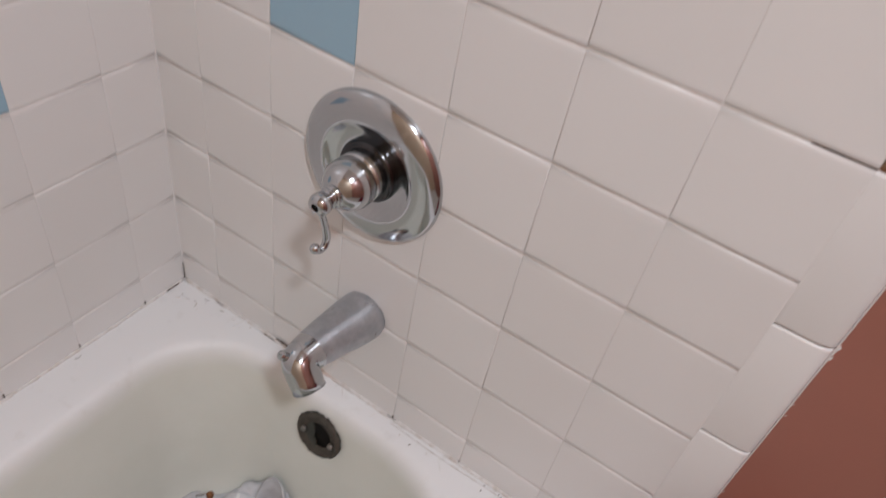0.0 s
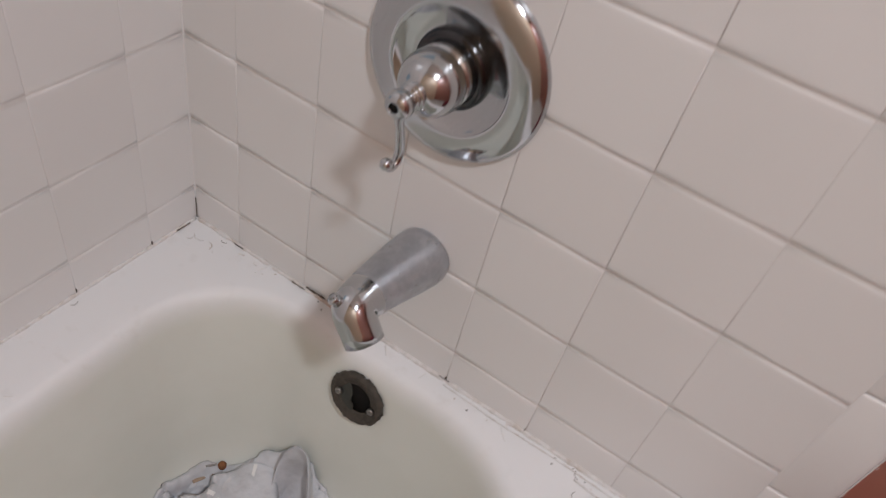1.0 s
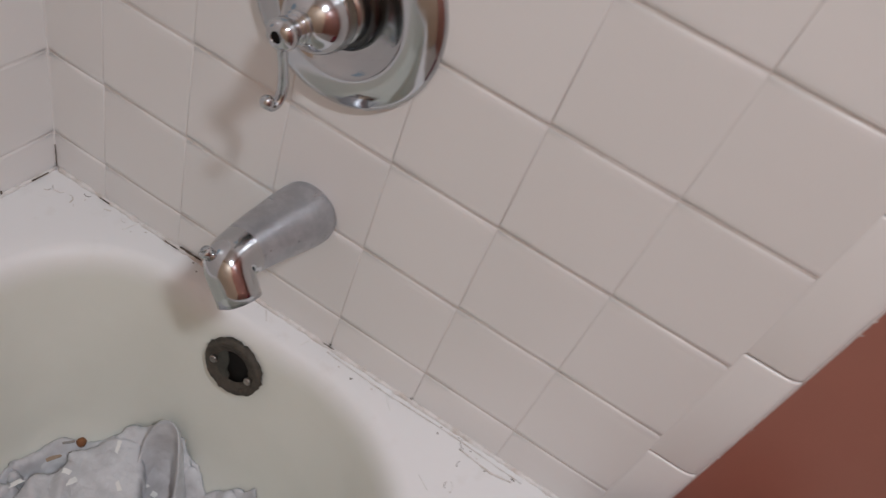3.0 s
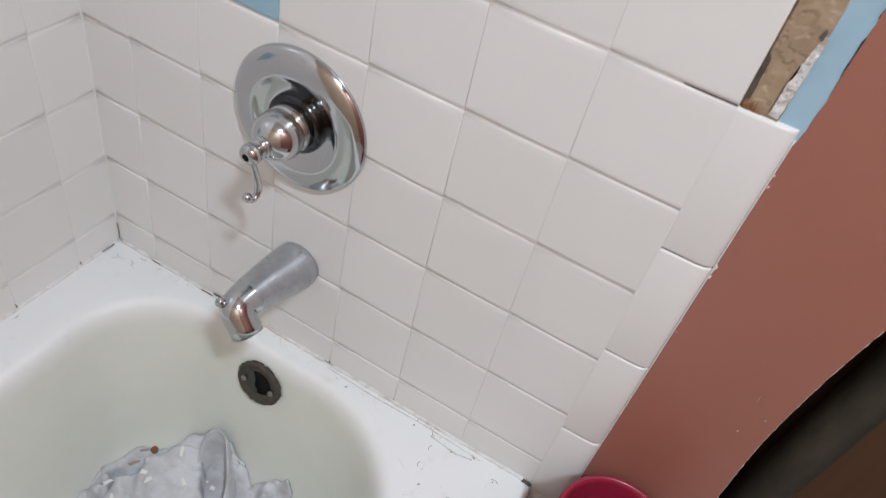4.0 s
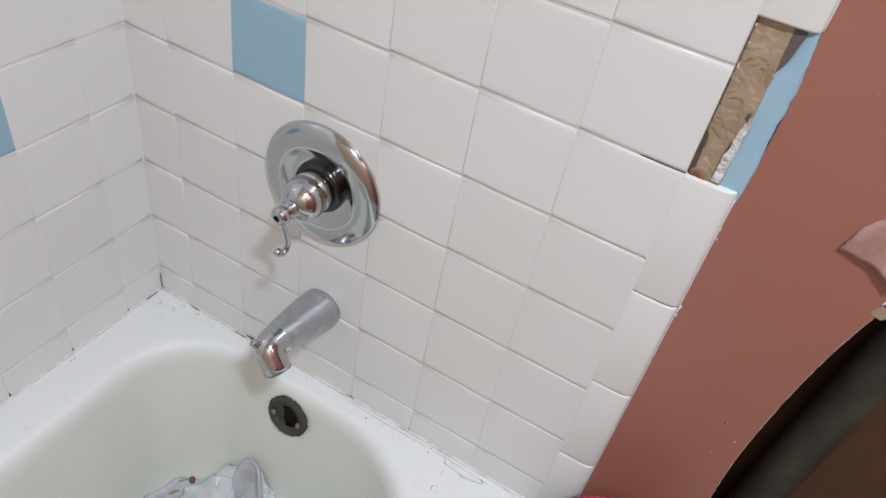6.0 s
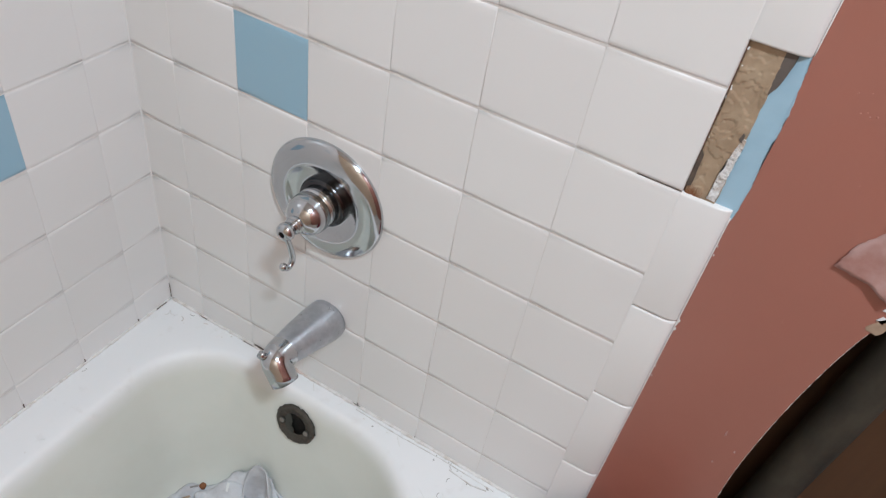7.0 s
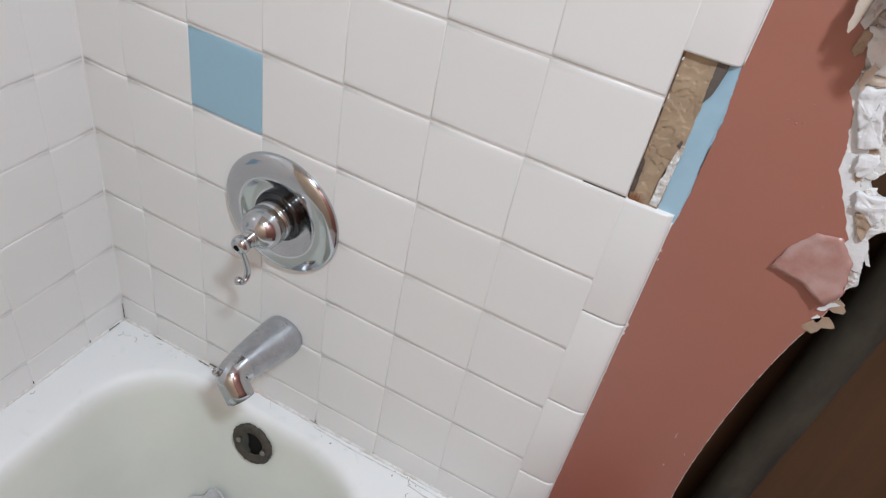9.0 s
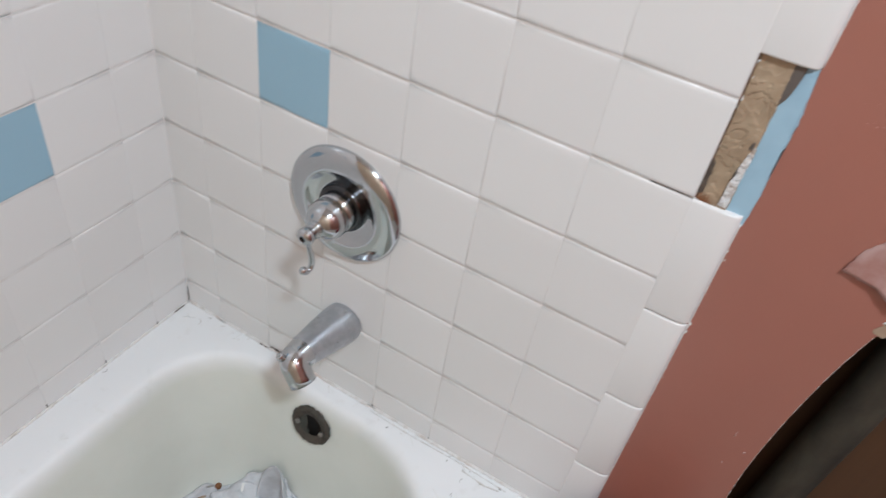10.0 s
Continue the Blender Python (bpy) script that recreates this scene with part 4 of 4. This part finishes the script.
for x, y, turn in ((0.186, -0.140, 60), (0.200, -0.143, 30), (0.325, -0.30, 120)):
    chip((x, y, resting(x, y, SOFT)), (0.014, 0.0026, 0.002), turn, M_DUST, "dark grey splinter on the rag", "chip", (10, 20))

# narrow brown sliver at the left of the rag
x, y = 0.184, -0.163
chip((x, y, resting(x, y, SOFT)), (0.017, 0.006, 0.0016), 75, M_KRAFT, "small brown sliver on the rag", "chip", (8, 12))

# grit and curls of caulk left on the tub's edge
for n in range(70):
    where = rnd.random()
    if where < 0.55:
        x, y = rnd.uniform(0.60, 0.755), rnd.uniform(-0.30, -0.010)
    elif where < 0.68:
        x, y = rnd.uniform(0.04, 0.10), rnd.uniform(-0.40, -0.010)
    else:
        x, y = rnd.uniform(0.10, 0.70), rnd.uniform(-0.020, -0.006)
    z = resting(x, y, [shell])
    if z < 0.395:
        continue
    big = rnd.random()
    size = (rnd.uniform(0.001, 0.003), rnd.uniform(0.001, 0.002), 0.0008) if big < 0.7 else (rnd.uniform(0.008, 0.022), rnd.uniform(0.0008, 0.0016), 0.0010)
    ob = chip((x, y, z), size, rnd.uniform(0, 180), M_DUST if big < 0.3 else M_CHIP if big > 0.8 else M_CAULK, "grit and caulk scrap on the tub's edge", "debris")
    ob["group"] = "grit on the tub's edge"

for n in range(11):
    x, y, a = rnd.uniform(0.615, 0.735), rnd.uniform(-0.13, -0.012), rnd.uniform(0, 6.28)
    size = rnd.uniform(0.004, 0.011)
    pts = [(x + size * s * math.cos(a + 0.5 * s), y + size * s * math.sin(a + 0.5 * s), RIM + 0.0002) for s in (-1, -0.4, 0.3, 1)]
    tagged(bead(pts, rnd.uniform(0.0002, 0.0004), M_DUST if n % 3 else M_CHIP, "scratch", "", 50 + n, None, 0.8), "thin grey crack in the tub's worn edge", "scratch", "cracks in the tub's edge")

# curls of old caulk and grime near the corner of the tub
for n, (x, y, a, size, dark) in enumerate(((0.066, -0.030, 0.2, 0.012, False), (0.085, -0.024, 2.6, 0.009, False), (0.094, -0.012, 0.4, 0.006, True), (0.046, -0.195, 1.7, 0.006, True), (0.058, -0.034, 1.2, 0.005, False), (0.150, -0.014, 0.1, 0.005, False))):
    pts = [(x + size * s * math.cos(a + 0.6 * s), y + size * s * math.sin(a + 0.6 * s), RIM + 0.0003) for s in (-1, -0.4, 0.3, 1)]
    tagged(bead(pts, 0.0003 if dark else 0.0007, M_DUST if dark else M_CAULK, "caulk_curl", "", 80 + n, None, 0.8), "grey thread of grime on the tub's edge" if dark else "curl of old caulk on the tub's edge", "debris", "grit on the tub's edge")

# ---------------------------------------------------------------- red bin beside the tub
bin_ob = thing("waste_bin", (0.870, -0.071, 0.0), label="tall red plastic bin with a rolled rim beside the tub", category="bin")
segs = 56
prof = [(0.050, 0.0), (0.052, 0.003), (0.0650, 0.494), (0.0685, 0.496), (0.0702, 0.501), (0.0698, 0.508), (0.0670, 0.5115), (0.0635, 0.5100), (0.0618, 0.503), (0.0490, 0.010), (0.030, 0.008)]
part("bin_body", loops(bmesh.new(), [[(r * math.cos(2 * math.pi * i / segs), r * math.sin(2 * math.pi * i / segs), z) for i in range(segs)] for r, z in prof], (True, True)), M_RED, bin_ob)


# ---------------------------------------------------------------- tiles
def tile_mesh(w, h, material, soft=0.0056, depth=0.0018):
    """One glazed tile with cushioned edges; it faces -y, its corner at the origin."""
    bm = bmesh.new()
    g = JOINT / 2
    rings = []
    for inset, y in ((g, 0.006), (g, depth), (g + 0.0009, depth * 0.45), (g + soft * 0.5, depth * 0.10), (g + soft, 0.0), (g + soft * 1.8, 0.0)):
        side = 0.00015 + (inset - g) * 0.14
        rings.append([(side, y, inset), (w - side, y, inset), (w - side, y, h - inset), (side, y, h - inset)])
    loops(bm, rings, (False, True))
    return finish(bm, "tile", material)


MESHES = {}


def tile(parent, w, h, material, m, depth=0.0018):
    key = (round(w, 4), round(h, 4), material.name, depth)
    if key not in MESHES:
        MESHES[key] = tile_mesh(w, h, material, 0.0056, depth)
    ob = new("tile", MESHES[key])
    ob.parent = parent
    ob.matrix_local = m
    return ob


def seat():
    """The small unevenness with which a tile was set."""
    return rnd.uniform(-0.00025, 0.00025), rnd.uniform(-0.32, 0.12), rnd.uniform(-0.09, 0.09)


rows = [(RIM - 0.004, ROW1 - RIM + 0.004)] + [(ROW1 + j * PITCH, PITCH) for j in range(13)]
for j, (z, h) in enumerate(rows):
    for i in range(0, 7):
        x0 = LEFT if i == 0 else i * PITCH
        w = PITCH - LEFT if i == 0 else PITCH
        blue = (i, j) in ((2, 5), (5, 9))
        off, tilt, yaw = seat()
        tile(wall_faucet, w, h, M_BLUE if blue else M_TILE, pose(x0, off, z, tilt, 0, yaw))
    y0 = 0.0
    for i in range(0, 13):
        w = 0.0752 if i == 0 else PITCH
        blue = (i, j) in ((2, 4), (6, 7), (9, 3))
        off, tilt, yaw = seat()
        tile(wall_left, w, h, M_BLUE if blue else M_TILE, pose(LEFT + off, y0 - w, z, 0, 0, 90 + yaw) @ pose(0, 0, 0, tilt), 0.0011)
        y0 -= w
for x, y, zs in ((COL_END, 0.00035, ((RIM, 0.995), (1.152, TOP))), (6 * PITCH, 0.0007, ((RIM, TOP),))):
    for z0, z1 in zs:
        part("joint_filling", box(bmesh.new(), x - 0.0007, x + 0.0006, y, 0.0014, z0, z1), M_TILE if x == COL_END else M_FILL, wall_faucet, "", False)
part("open_crack", box(bmesh.new(), 0.722, 0.7665, 0.0005, 0.0013, ROW1 + 5 * PITCH - 0.0002, ROW1 + 5 * PITCH + 0.0006), M_GAP, wall_faucet, "dark open joint without grout")

# rounded edge tiles, six inches long, one of them missing
def edge_tile_mesh(h):
    bm = bmesh.new()
    w = BULL_END - COL_END
    g = JOINT / 2
    prof = [(0.0001, 0.0070), (0.0001, 0.0004), (0.0008, 0.0001), (0.0030, 0.0), (w - 0.016, 0.0), (w - 0.011, 0.0004), (w - 0.007, 0.0014), (w - 0.004, 0.0028), (w - 0.002, 0.0046), (w - 0.0008, 0.0064), (w - 0.0006, 0.0077)]
    zs = [(0.0, 0.0014), (0.0010, 0.0004), (0.0028, 0.0), (h - 0.0028, 0.0), (h - 0.0010, 0.0004), (h, 0.0014)]
    vs = [[bm.verts.new((x, min(y + d, 0.0078), g + z * (h - 2 * g) / h)) for x, y in prof] for z, d in zs]
    for a, b in zip(vs, vs[1:]):
        for i in range(len(prof) - 1):
            bm.faces.new((a[i], a[i + 1], b[i + 1], b[i]))
    for row in (vs[0], vs[-1]):
        base = [bm.verts.new((v.co.x, 0.0078, v.co.z)) for v in row]
        for i in range(len(prof) - 1):
            bm.faces.new((row[i], row[i + 1], base[i + 1], base[i]))
    return finish(bm, "edge_tile", M_TILE)


long_edge = edge_tile_mesh(0.1530)
for n in range(-3, 9):
    if n == 4:
        continue
    z = 0.5345 - 0.1535 + (n) * 0.1535 + 0.002
    off, tilt, yaw = seat()
    ob = new("edge_tile", long_edge)
    ob.parent = wall_board
    ob.matrix_local = pose(COL_END, off * 0.5, z, tilt * 0.4, 0, yaw * 0.3)
